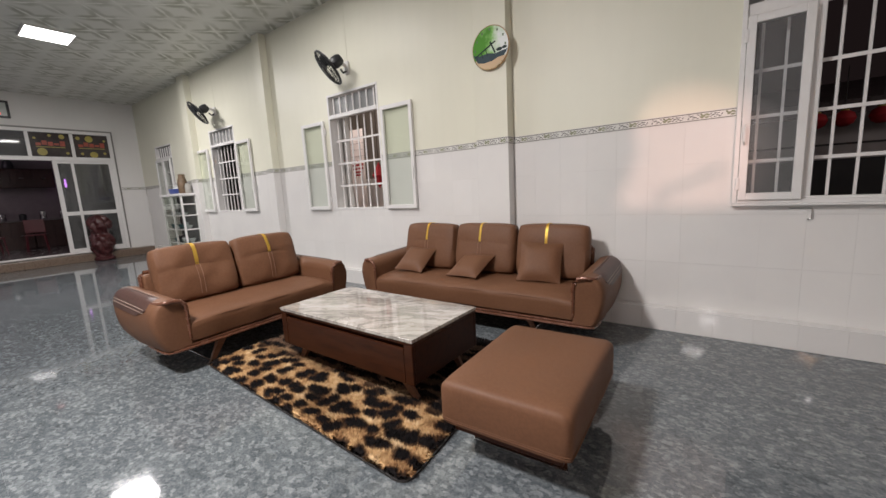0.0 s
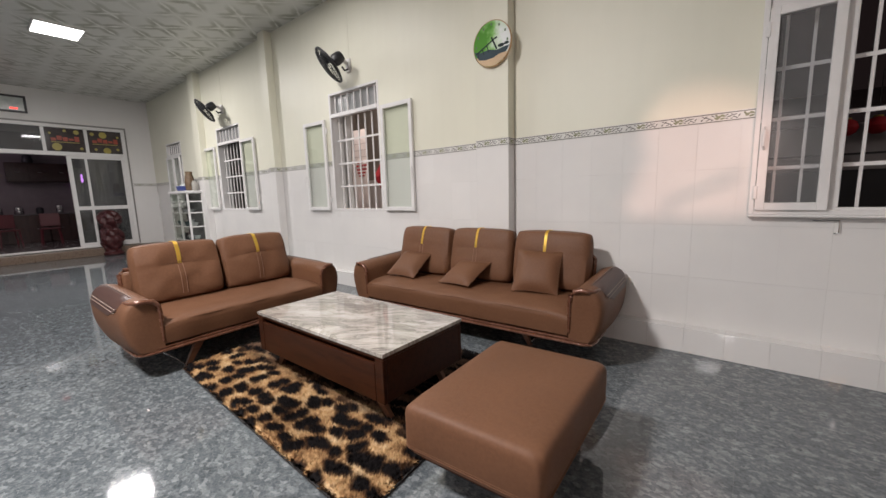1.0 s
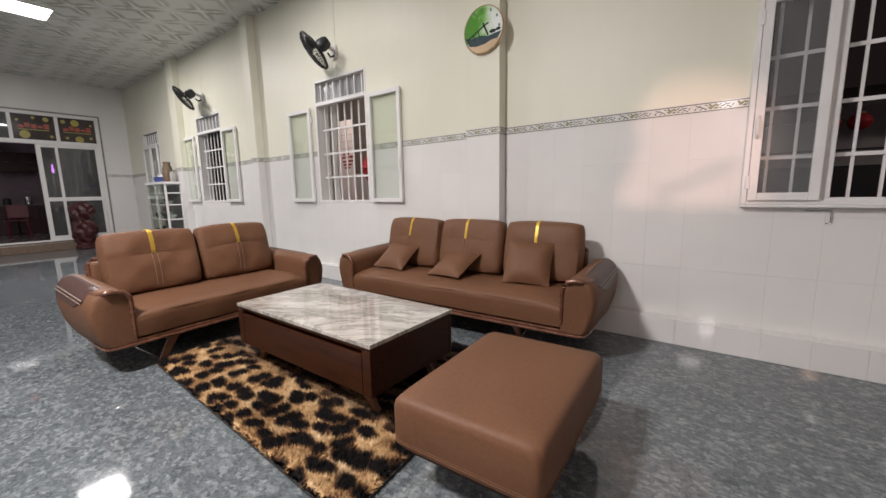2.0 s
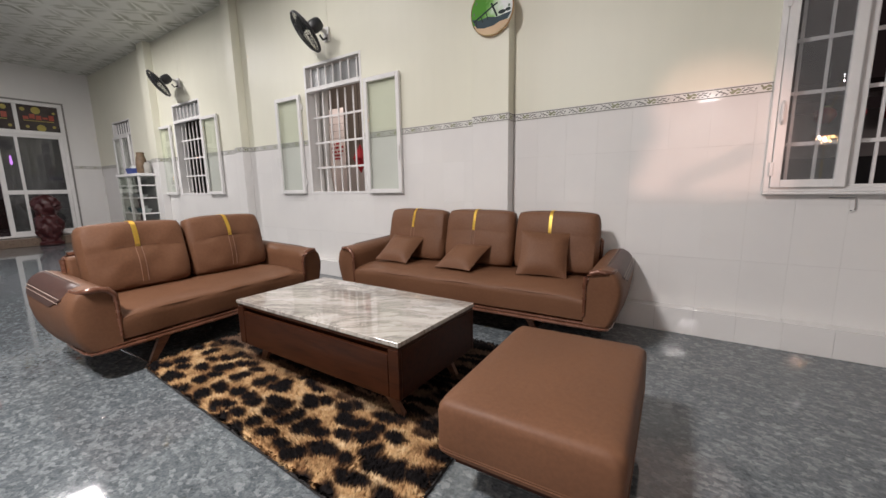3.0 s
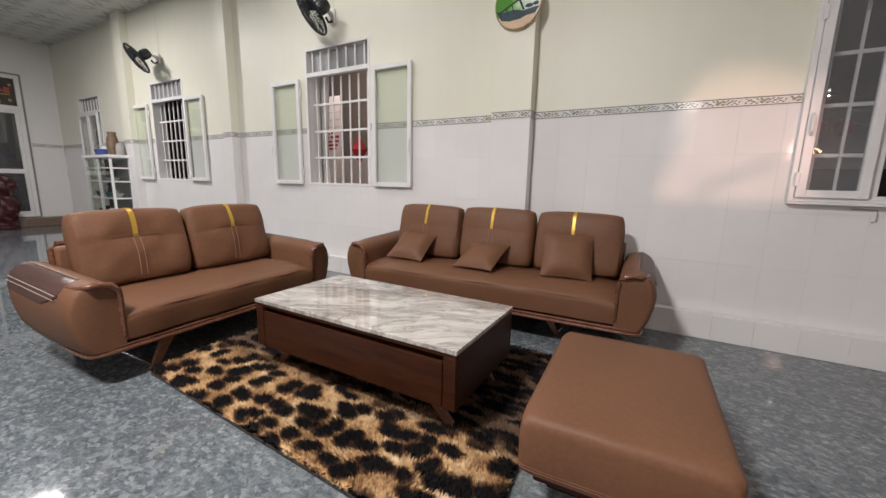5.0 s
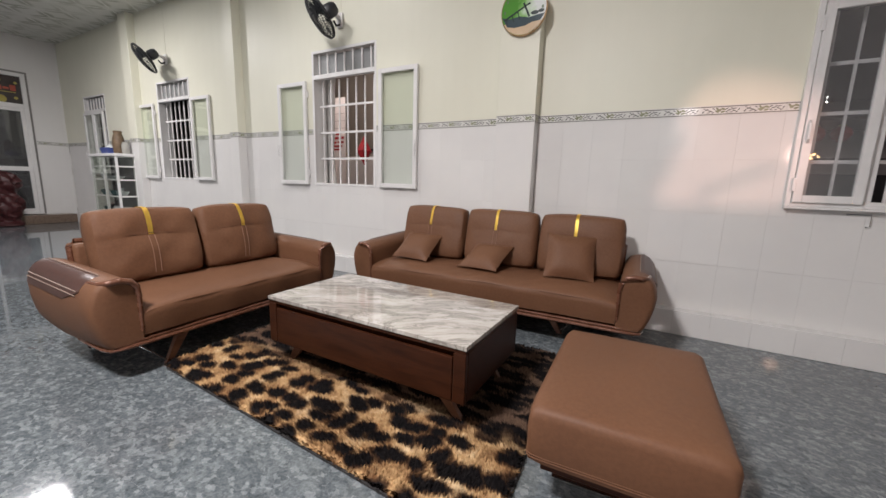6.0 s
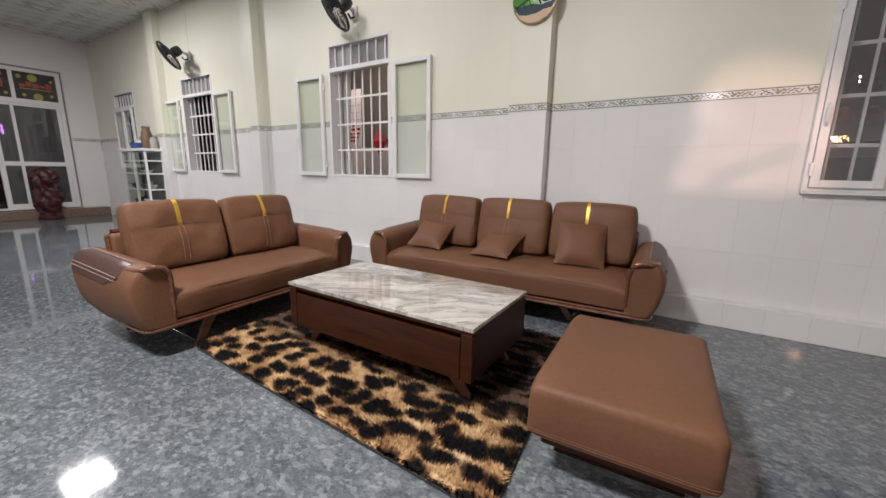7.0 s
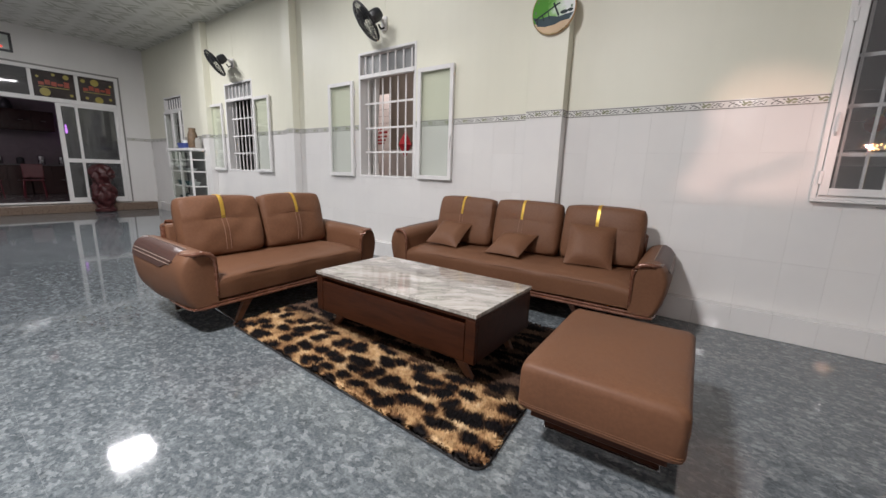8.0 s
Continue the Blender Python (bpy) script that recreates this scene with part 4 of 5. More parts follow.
g = part("pane", box(a + 0.05, 0.505, W - 0.040, W - 0.034, SILL + 0.055, 2.297), M_GLASS, sash, "clear glass pane reflecting lights")
g.visible_shadow = False
part("handle", tube([(a + 0.025, W - 0.062, 1.48), (a + 0.022, W - 0.087, 1.50), (a + 0.022, W - 0.087, 1.60), (a + 0.025, W - 0.062, 1.62)], 0.008, 6), M_ALU, sash, "white lever handle", True)
for z in (1.20, 2.22):
    part("hinge", box(a - 0.012, a + 0.010, W - 0.066, W - 0.0505, z - 0.045, z + 0.045, 0.003, 1), M_ALU, sash, "white hinge")
part("transom_pane", box(a, c, W + 0.10, W + 0.106, 2.44, HEAD), M_FROST, root, "grey frosted transom pane")
bars(root, 0.16, 1.645, SILL, 2.355, 0.135, (1.36, 1.68, 2.00), W + 0.10)
bars(root, 0.16, 1.645, 2.435, HEAD, 0.135, (), W + 0.075)
part("window_sill", box(a, c, W + 0.021, W + 0.20, SILL - 0.012, SILL + 0.004), M_WHITEWALL, root)
part("stay_hook", tube([(0.50, W - 0.012, SILL - 0.055), (0.62, W - 0.014, SILL - 0.055), (0.622, W - 0.016, SILL - 0.13), (0.60, W - 0.016, SILL - 0.135)], 0.004, 6), M_CHROME, root, "small metal window stay", True)

# == wall fans ==
def wall_fan(x, z, yaw, label):
    root = thing("wall_fan", pose(x, W, z + 0.04), label, "fan", "wall fans")
    part("wall_bracket", box(-0.045, 0.045, -0.035, -0.001, -0.10, 0.06, 0.012, 2), M_ALU, root, "white wall bracket", True)
    part("arm", tube([(0, -0.03, 0.0), (0, -0.10, 0.02), (0, -0.15, 0.035)], [0.026, 0.022, 0.028], 10), M_ALU, root, "white swivel arm", True)
    part("lower_arm", tube([(0.01, -0.03, -0.07), (0.01, -0.09, -0.10), (0.01, -0.13, -0.06)], 0.012, 8), M_BLACK, root, "black tilting strut", True)
    tw = Matrix.Translation((0, -0.325, -0.09)) @ pose(0, 0, 0, 0, 0, yaw) @ pose(0, 0, 0, 38, 0, 0)
    motor = lathe([(0.02, 0.225), (0.055, 0.215), (0.072, 0.18), (0.075, 0.11), (0.060, 0.075), (0.03, 0.066)], 18, None, (0, 0, 0), "y")
    part("motor_housing", motor, M_BLACK, root, "rounded black motor housing", True, tw)
    gr = bmesh.new()
    R = 0.228
    for r, y in ((R, 0.0), (R, 0.014)):
        tube([(r * math.cos(2 * math.pi * k / 32), y, r * math.sin(2 * math.pi * k / 32)) for k in range(33)], 0.009, 6, gr)
    for r, y in ((0.205, -0.024), (0.17, -0.036), (0.12, -0.046), (0.07, -0.050)):
        tube([(r * math.cos(2 * math.pi * k / 28), y, r * math.sin(2 * math.pi * k / 28)) for k in range(29)], 0.0032, 4, gr)
    for k in range(40):
        a = 2 * math.pi * k / 40
        cc, ss = math.cos(a), math.sin(a)
        tube([(R * cc, 0, R * ss), (0.19 * cc, -0.030, 0.19 * ss), (0.05 * cc, -0.052, 0.05 * ss)], 0.0030, 3, gr)
    part("front_grille", gr, M_BLACK, root, "black wire front grille", False, tw)
    gr = bmesh.new()
    for k in range(32):
        a = 2 * math.pi * k / 32
        cc, ss = math.cos(a), math.sin(a)
        tube([(R * cc, 0.014, R * ss), (0.17 * cc, 0.045, 0.17 * ss), (0.05 * cc, 0.066, 0.05 * ss)], 0.0030, 3, gr)
    part("rear_grille", gr, M_BLACK, root, "black wire rear grille", False, tw)
    part("badge", lathe([(0.045, -0.050), (0.048, -0.056), (0.02, -0.062)], 16, None, (0, 0, 0), "y"), M_BLACK, root, "round centre cap", True, tw)
    for k in range(3):
        a0 = radians(120 * k + 20)
        bl = bmesh.new()
        rows = []
        for r, w0, w1 in ((0.035, -0.35, 0.45), (0.10, -0.62, 0.66), (0.165, -0.64, 0.62), (0.205, -0.46, 0.40)):
            rows.append([bl.verts.new((r * math.cos(a0 + w0 + (w1 - w0) * s), 0.030 - 0.034 * s, r * math.sin(a0 + w0 + (w1 - w0) * s))) for s in (0, 0.33, 0.66, 1)])
        for p, q in zip(rows, rows[1:]):
            for i in range(3):
                bl.faces.new((p[i], p[i + 1], q[i + 1], q[i]))
        bmesh.ops.solidify(bl, geom=bl.faces[:], thickness=0.002)
        part("blade", bl, M_FANBLADE, root, "translucent grey fan blade", True, tw)
    part("pull_cord", tube([(0.0, -0.06, -0.09), (0.002, -0.062, -0.20), (0.0, -0.06, -0.30)], 0.0018, 4), M_ALU, root, "thin pull cord")
    return root


M_FANBLADE = simple("grey_fan_blade", (0.035, 0.040, 0.045), 0.3)
wall_fan(-4.02, 2.92, -34, "black wall fan tilted down above a barred window")
wall_fan(-7.90, 2.97, -18, "black wall fan angled down above the farther window")
for x, z in ((-4.02, 2.99), (-7.90, 3.04)):
    cd = thing("cable_duct", pose(x, W, z), "narrow cream painted cable duct running up the wall", "cable duct", "cable ducts")
    part("duct", box(-0.009, 0.009, -0.006, -0.001, 0.03, CEIL - z - 0.002, 0.002, 1), M_CREAM, cd)


# == wall clock ==
def clock_face_mat():
    m, nt, b = node_mat("printed_landscape")
    v = coords(nt, (1, 1, 1))
    sp = nt.nodes.new("ShaderNodeSeparateXYZ")
    nt.links.new(v, sp.inputs[0])
    mth = nt.nodes.new("ShaderNodeMath")
    mth.operation = "MULTIPLY_ADD"
    nt.links.new(sp.outputs[0], mth.inputs[0])
    mth.inputs[1].default_value = 2.6
    n = noise_tex(nt, v, 9, 3)
    nt.links.new(n, mth.inputs[2])
    col = ramp(nt, mth.outputs[0], [(0.30, (0.10, 0.30, 0.05)), (0.50, (0.26, 0.52, 0.16)), (0.68, (0.62, 0.74, 0.58)), (0.9, (0.80, 0.83, 0.82))])
    nt.links.new(col, b.inputs["Base Color"])
    b.inputs["Roughness"].default_value = 0.12
    return m


def wall_clock():
    root = thing("wall_clock", pose(-1.775, PF - 0.001, 2.605), "round wall clock with a green landscape face and bronze rim", "clock")
    R = 0.202
    part("body", lathe([(0.16, -0.001), (R - 0.01, -0.004), (R, -0.015), (R, -0.030), (R - 0.003, -0.036), (R - 0.007, -0.031)], 40, None, (0, 0, 0), "y"), simple("bronze_rim", (0.55, 0.36, 0.20), 0.3, 0.6), root, "shiny bronze rim", True)
    face = part("face", lathe([(R - 0.008, -0.0312), (R - 0.008, -0.0335), (0.001, -0.0336)], 40, None, (0, 0, 0), "y"), clock_face_mat(), root, "glossy printed green and white landscape")

    def patch(name, pts, y, mat, label):
        bm = bmesh.new()
        f = bm.faces.new([bm.verts.new((x, y, z)) for x, z in pts])
        bmesh.ops.recalc_face_normals(bm, faces=[f])
        if f.normal.y > 0:
            f.normal_flip()
        bmesh.ops.solidify(bm, geom=[f], thickness=0.0004)
        part(name, bm, mat, face, label)

    r = R - 0.009
    sand = [(r * math.cos(radians(t)), r * math.sin(radians(t))) for t in range(208, 333, 5)]
    patch("sand", sand, -0.0346, simple("printed_sand", (0.62, 0.46, 0.30), 0.2), "printed sandy shore")
    sea = [(r * math.cos(radians(190)), r * math.sin(radians(190))), (-0.12, -0.055), (-0.03, -0.045), (0.05, -0.065), (0.12, -0.055), (r * math.cos(radians(345)), r * math.sin(radians(345))), (0.15, -0.10), (0.08, -0.105), (0.02, -0.125), (-0.07, -0.13), (-0.14, -0.115)]
    patch("sea", sea, -0.0352, simple("printed_dark_water", (0.06, 0.085, 0.10), 0.15), "printed dark water")
    ink = simple("printed_dark_lines", (0.035, 0.05, 0.05), 0.2)
    for p, q, w in (((-0.17, -0.06), (0.03, 0.035), 0.007), ((0.0, 0.055), (0.055, -0.06), 0.008), ((0.03, 0.035), (0.06, 0.045), 0.007), ((-0.10, -0.03), (-0.08, -0.08), 0.004), ((-0.05, -0.005), (-0.03, -0.07), 0.004), ((-0.15, -0.05), (-0.14, -0.10), 0.004)):
        d = (Vector(q) - Vector(p)).normalized()
        o = Vector((-d.y, d.x)) * w
        patch("pier_line", [tuple(Vector(p) - o), tuple(Vector(q) - o), tuple(Vector(q) + o), tuple(Vector(p) + o)], -0.0358, ink, "printed dark pier")
    for cx, cz, rx, rz in ((0.10, -0.035, 0.035, 0.016), (0.155, -0.028, 0.025, 0.014)):
        patch("boat", [(cx + rx * math.cos(2 * math.pi * k / 12), cz + rz * math.sin(2 * math.pi * k / 12)) for k in range(12)], -0.0360, ink, "printed dark boat")
    for k in range(12):
        t = 2 * math.pi * k / 12
        x, z = 0.165 * math.sin(t), 0.165 * math.cos(t)
        if z > -0.03:
            patch("hour_mark", [(x - 0.008, z - 0.011), (x + 0.008, z - 0.011), (x + 0.008, z + 0.011), (x - 0.008, z + 0.011)], -0.0364, simple("printed_hour_mark", (0.10, 0.16, 0.08), 0.3), "dark hour mark")


wall_clock()

# == glazed doorway in the far wall ==
M_PURPLE = glow_mat("violet_light", (0.75, 0.25, 1.0), 3.0)
dr = tagged(thing("door_1", pose(FARX, 0, 0), "wide white framed sliding glass door with a transom, half open", "door"), kind="structure")
F0, F1 = -0.06, 0.05
fr = bmesh.new()
box(F0, F1, DOOR_Y1 - 0.07, DOOR_Y1 - 0.001, DOOR_Z0, DOOR_Z1 - 0.001, 0.004, 1, fr)
box(F0, F1, DOOR_Y0 + 0.001, DOOR_Y0 + 0.07, DOOR_Z0, DOOR_Z1 - 0.001, 0.004, 1, fr)
box(F0, F1, DOOR_Y0 + 0.07, DOOR_Y1 - 0.07, DOOR_Z1 - 0.07, DOOR_Z1 - 0.001, 0.004, 1, fr)
box(F0, F1, DOOR_Y0 + 0.07, DOOR_Y1 - 0.07, 2.40, 2.49, 0.004, 1, fr)
box(F0, F1, DOOR_Y0 + 0.07, DOOR_Y1 - 0.07, DOOR_Z0, DOOR_Z0 + 0.035, 0.004, 1, fr)
for y in (0.35, 1.08, 1.83, 2.56):
    box(F0 + 0.01, F1 - 0.01, y - 0.03, y + 0.03, 2.49, DOOR_Z1 - 0.07, 0.003, 1, fr)
part("door_frame", fr, M_ALU, dr, "white metal door frame")
trim = box(-0.001, 0.012, DOOR_Y1 + 0.001, DOOR_Y1 + 0.04, DOOR_Z0, DOOR_Z1 + 0.04)
box(-0.001, 0.012, DOOR_Y0, DOOR_Y1 + 0.001, DOOR_Z1 + 0.001, DOOR_Z1 + 0.04, bm=trim)
part("door_trim", trim, simple("grey_stone_edging", (0.22, 0.21, 0.20), 0.4), dr, "thin dark edging round the frame", at=pose(0.002, 0, 0))
leaf = bmesh.new()
for y0, y1, z0, z1 in ((2.16, 2.24, 0.235, 2.40), (2.47, 2.52, 0.235, 2.40), (3.17, 3.23, 0.235, 2.40), (2.24, 2.47, 0.235, 0.32), (2.52, 3.17, 0.235, 0.32), (2.24, 2.47, 1.12, 1.21), (2.52, 3.17, 1.12, 1.21), (2.24, 2.47, 2.34, 2.40), (2.52, 3.17, 2.34, 2.40)):
    box(-0.03, 0.03, y0, y1, z0, z1, 0.003, 1, leaf)
leaf = part("sliding_leaf", leaf, M_ALU, dr, "white framed sliding glass leaf")
for y0, y1 in ((2.235, 2.475), (2.515, 3.175)):
    for z0, z1 in ((0.315, 1.125), (1.205, 2.345)):
        part("pane", box(-0.004, 0.004, y0, y1, z0, z1), M_DARKGLASS, leaf, "smoky glass pane").visible_shadow = False
# strongest grey share: stands in for the ceiling reflected in the transom
M_TRANSOM = glass_mat("smoked_glass_glare", (0.55, 0.57, 0.57), 0.03, 0.14)
M_DARKPANE = simple("dark_festive_film", (0.045, 0.035, 0.035), 0.15, 0.0, 0.4, 5)
M_YEL = simple("yellow_film", (0.34, 0.28, 0.055), 0.4)
M_ORANGE = simple("red_orange_film", (0.32, 0.05, 0.025), 0.4, 0.0, 0.4, 30)
rnd = random.Random(3)
for y0, y1, deco in ((-1.33, 0.32, 0), (0.38, 1.05, 0), (1.11, 1.80, 0), (1.86, 2.53, 1), (2.59, 3.23, 2)):
    pn = part("transom_pane", box(-0.004, 0.004, y0 - 0.002, y1 + 0.002, 2.487, 3.032), M_DARKPANE if deco else M_TRANSOM, dr, "dark transom pane with red and yellow festive stickers" if deco else "smoky transom pane")
    if deco:
        spots = {1: ((2.04, 2.60, 0.085), (2.40, 2.95, 0.05), (2.20, 2.97, 0.03), (1.95, 2.90, 0.025), (2.46, 2.58, 0.03)), 2: ((2.88, 2.93, 0.075), (2.93, 2.56, 0.075), (2.68, 2.94, 0.04), (3.14, 2.60, 0.03), (2.72, 2.58, 0.03), (3.16, 2.90, 0.025))}[deco]
        for y, z, r in spots:
            part("sticker_dot", lathe([(r, 0.0042), (r, 0.0062)], 14, None, (0, y, z), "x"), M_YEL, pn, "round yellow sticker")
        mid = (y0 + y1) / 2
        for k in range(5):
            yy = mid - 0.20 + 0.10 * k
            part("sticker_bar", box(0.0042, 0.006, yy - 0.04, yy + 0.045, 2.735 + 0.02 * (k % 2), 2.80 + 0.025 * ((k * 2) % 3)), M_ORANGE, pn, "red decorative bar")
        part("sticker_line", box(0.0042, 0.006, mid - 0.24, mid + 0.24, 2.70, 2.715), M_YEL, pn, "thin yellow line")


# == carved wooden urn by the door ==
def carved_urn():
    root = thing("carved_wood_urn", pose(-12.08, 2.70, 0.0), "dark red carved wooden ornament standing before the glazed door", "ornament")
    prof = [(0.17, 0.0), (0.20, 0.02), (0.20, 0.07), (0.15, 0.10), (0.14, 0.16), (0.19, 0.24), (0.225, 0.40), (0.20, 0.58), (0.15, 0.66), (0.16, 0.70), (0.21, 0.80), (0.22, 0.92), (0.17, 1.03), (0.10, 1.08), (0.03, 1.11)]
    fine = []
    for (r0, z0), (r1, z1) in zip(prof, prof[1:]):
        fine += [(r0 + (r1 - r0) * t / 4, z0 + (z1 - z0) * t / 4) for t in range(4)]
    bm = lathe(fine + [prof[-1]], 56)
    for v in bm.verts:
        a = math.atan2(v.co.y, v.co.x)
        k = 1 + 0.12 * math.sin(5 * a + v.co.z * 16) * (0.12 < v.co.z) + 0.22 * noise.noise(v.co * 14) * (0.08 < v.co.z)
        v.co.x *= k
        v.co.y *= k
    part("carving", bm, M_REDWOOD, root, "swirling carved relief", True)


carved_urn()


# == glass display cabinet ==
M_SHELF = simple("dark_shelf_glass", (0.06, 0.07, 0.075), 0.15)


def display_cabinet():
    x0, x1, y0, y1, h = -10.12, -9.07, 3.45, 3.765, 1.48
    root = thing("display_cabinet", pose(x0, y0, 0), "white aluminium and glass cabinet with shelves of dishes", "cabinet")
    w, d, t = x1 - x0, y1 - y0, 0.035
    for x in (0, w - t):
        for y in (0, d - t):
            part("post", box(x, x + t, y, y + t, 0, h - 0.05, 0.003, 1), M_ALU, root, "white aluminium post")
    part("post", box(w / 2 - t / 2, w / 2 + t / 2, 0, t, 0, h - 0.05, 0.003, 1), M_ALU, root, "white aluminium post")
    part("top_board", box(-0.02, w + 0.02, -0.02, d + 0.01, h - 0.049, h, 0.004, 1), M_ALU, root, "white top board")
    for z in (0.10, 0.42, 0.72, 1.02, 1.26):
        sh = part("shelf", box(t, w - t, t, d - t, z - 0.012, z, 0.002, 1), M_SHELF, root, "dark glass shelf")
        edge = box(t, w - t, 0.012, 0.030, z - 0.022, z + 0.004, 0.002, 1)
        for ex in (0.002, w - 0.030):
            box(ex, ex + 0.028, t, d - t, z - 0.022, z + 0.004, 0.002, 1, edge)
        part("shelf_edge", edge, M_ALU, sh, "white aluminium edging")
    for x in (0.012, w - 0.018):
        part("side_glass", box(x, x + 0.005, t, d - t, 0.12, h - 0.06), M_SHUTTERGLASS, root, "clear side pane").visible_shadow = False
    for xa, xb in ((t, w / 2 - t / 2), (w / 2 + t / 2, w - t)):
        part("front_glass", box(xa, xb, -0.006, -0.001, 0.12, h - 0.06), M_SHUTTERGLASS, root, "sliding front pane").visible_shadow = False
    part("back_board", box(0.03, w - 0.03, d - 0.03, d - 0.022, 0.11, h - 0.06), simple("grey_back_board", (0.07, 0.075, 0.08), 0.5), root, "grey back board")
    rnd = random.Random(8)
    china = simple("glazed_china", (0.52, 0.55, 0.56), 0.2, 0.0, 0.2)
    teal = simple("dark_teal_glaze", (0.05, 0.11, 0.12), 0.25)
    for z in (0.10, 0.42, 0.72, 1.02):
        x = 0.10
        while x < w - 0.10:
            r = rnd.uniform(0.05, 0.085)
            hh = rnd.uniform(0.05, 0.14)
            dish = thing("dish", pose(x0 + x, y0 + d * rnd.uniform(0.42, 0.52), z + 0.0005), "glazed bowl stacked on a cabinet shelf", "bowl", "cabinet dishes")
            part("bowl", lathe([(r * 0.45, 0), (r * 0.5, 0.008), (r * 0.9, hh * 0.7), (r, hh), (r * 0.93, hh), (r * 0.8, hh * 0.7), (0.001, 0.02)], 16), rnd.choice([china, china, teal]), dish, "", True)
            x += r * 2 + rnd.uniform(0.02, 0.05)
    # things on top
    bx = thing("blue_basket", pose(x0 + 0.50, y0 + 0.14, h), "small blue plastic basket on the cabinet", "basket")
    part("basket", loft([[(sx * a, sy * c, z) for sx, sy in ((-1, -1), (1, -1), (1, 1), (-1, 1))] for a, c, z in ((0.13, 0.08, 0), (0.16, 0.10, 0.11), (0.15, 0.09, 0.11), (0.12, 0.07, 0.01))]), simple("blue_plastic", (0.06, 0.09, 0.30), 0.4), bx)
    part("contents", loft([[(0.10 * math.cos(t) * k, 0.06 * math.sin(t) * k, z) for t in [2 * math.pi * i / 9 for i in range(9)]] for k, z in ((1.1, 0.03), (1.3, 0.10), (0.8, 0.15), (0.3, 0.17))]), china, bx, "white crumpled paper", True)
    vs = thing("brown_vase", pose(x0 + 0.80, y0 + 0.17, h), "tall brown carved wooden vase on the cabinet", "vase")
    part("vase_body", lathe([(0.07, 0), (0.085, 0.02), (0.095, 0.15), (0.085, 0.28), (0.06, 0.36), (0.07, 0.40), (0.055, 0.41)], 18), simple("brown_turned_wood", (0.15, 0.10, 0.06), 0.5, 0.0, 0.35, 20), vs, "", True)
    jr = thing("glass_jar", pose(x0 + 0.98, y0 + 0.20, h), "cloudy grey glass jar on the cabinet", "jar")
    part("jar_body", lathe([(0.055, 0), (0.06, 0.02), (0.06, 0.16), (0.045, 0.19), (0.048, 0.21)], 16), simple("cloudy_grey_glass", (0.34, 0.33, 0.30), 0.2), jr, "", True)


display_cabinet()

# == framed display high on the far wall ==
fd = thing("wall_display", pose(FARX + 0.002, 1.30, 3.46), "black framed electronic display on the end wall", "display")
bm = bmesh.new()
for y0, y1, z0, z1 in ((-0.36, 0.36, -0.18, -0.14), (-0.36, 0.36, 0.14, 0.18), (-0.36, -0.32, -0.14, 0.14), (0.32, 0.36, -0.14, 0.14)):
    box(0, 0.05, y0, y1, z0, z1, 0.004, 1, bm)
part("frame", bm, M_BLACK, fd, "black plastic frame")
part("screen", box(0.0, 0.025, -0.319, 0.319, -0.139, 0.139), simple("grey_green_screen", (0.42, 0.46, 0.43), 0.2, 0.0, 0.2), fd, "dull grey green screen")
part("lit_segment", box(0.0252, 0.028, 0.10, 0.22, -0.11, -0.075), glow_mat("red_segment", (1.0, 0.08, 0.06), 1.6), fd, "glowing red segment")

# == room behind the glazed doorway ==
KX0, KX1 = -16.6, FARX - 0.2
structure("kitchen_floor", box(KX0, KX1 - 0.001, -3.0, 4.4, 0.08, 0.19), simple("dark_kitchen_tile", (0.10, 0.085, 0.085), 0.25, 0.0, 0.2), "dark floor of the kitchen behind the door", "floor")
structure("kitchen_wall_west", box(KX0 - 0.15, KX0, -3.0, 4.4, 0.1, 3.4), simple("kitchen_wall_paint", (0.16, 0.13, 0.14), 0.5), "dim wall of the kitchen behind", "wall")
structure("kitchen_wall_side", box(KX0, KX1 - 0.001, 4.4, 4.55, 0.1, 3.4), M_WHITEWALL, "dim side wall of the kitchen", "wall")
structure("kitchen_wall_far_side", box(KX0, KX1 - 0.001, -3.15, -3.0, 0.1, 3.4), M_WHITEWALL, "dim side wall of the kitchen", "wall")
structure("kitchen_ceiling", box(KX0, KX1 - 0.001, -3.15, 4.55, 3.401, 3.5), M_WHITEWALL, "dim kitchen ceiling", "ceiling")
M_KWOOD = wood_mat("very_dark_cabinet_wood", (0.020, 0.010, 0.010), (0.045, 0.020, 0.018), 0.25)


def kitchen_unit(name, x, y, z, w, d, h, doors, label):
    root = thing(name, pose(x, y, z), label, "cabinet", "kitchen cabinets")
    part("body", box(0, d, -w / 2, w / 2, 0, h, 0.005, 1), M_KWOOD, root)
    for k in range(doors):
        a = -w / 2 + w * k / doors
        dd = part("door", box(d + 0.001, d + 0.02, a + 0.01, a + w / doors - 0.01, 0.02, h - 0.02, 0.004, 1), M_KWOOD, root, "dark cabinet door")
        part("handle", tube([(d + 0.021, a + w / doors / 2 - 0.05, h * 0.5), (d + 0.04, a + w / doors / 2, h * 0.5), (d + 0.021, a + w / doors / 2 + 0.05, h * 0.5)], 0.006, 6), M_CHROME, dd, "chrome handle", True)


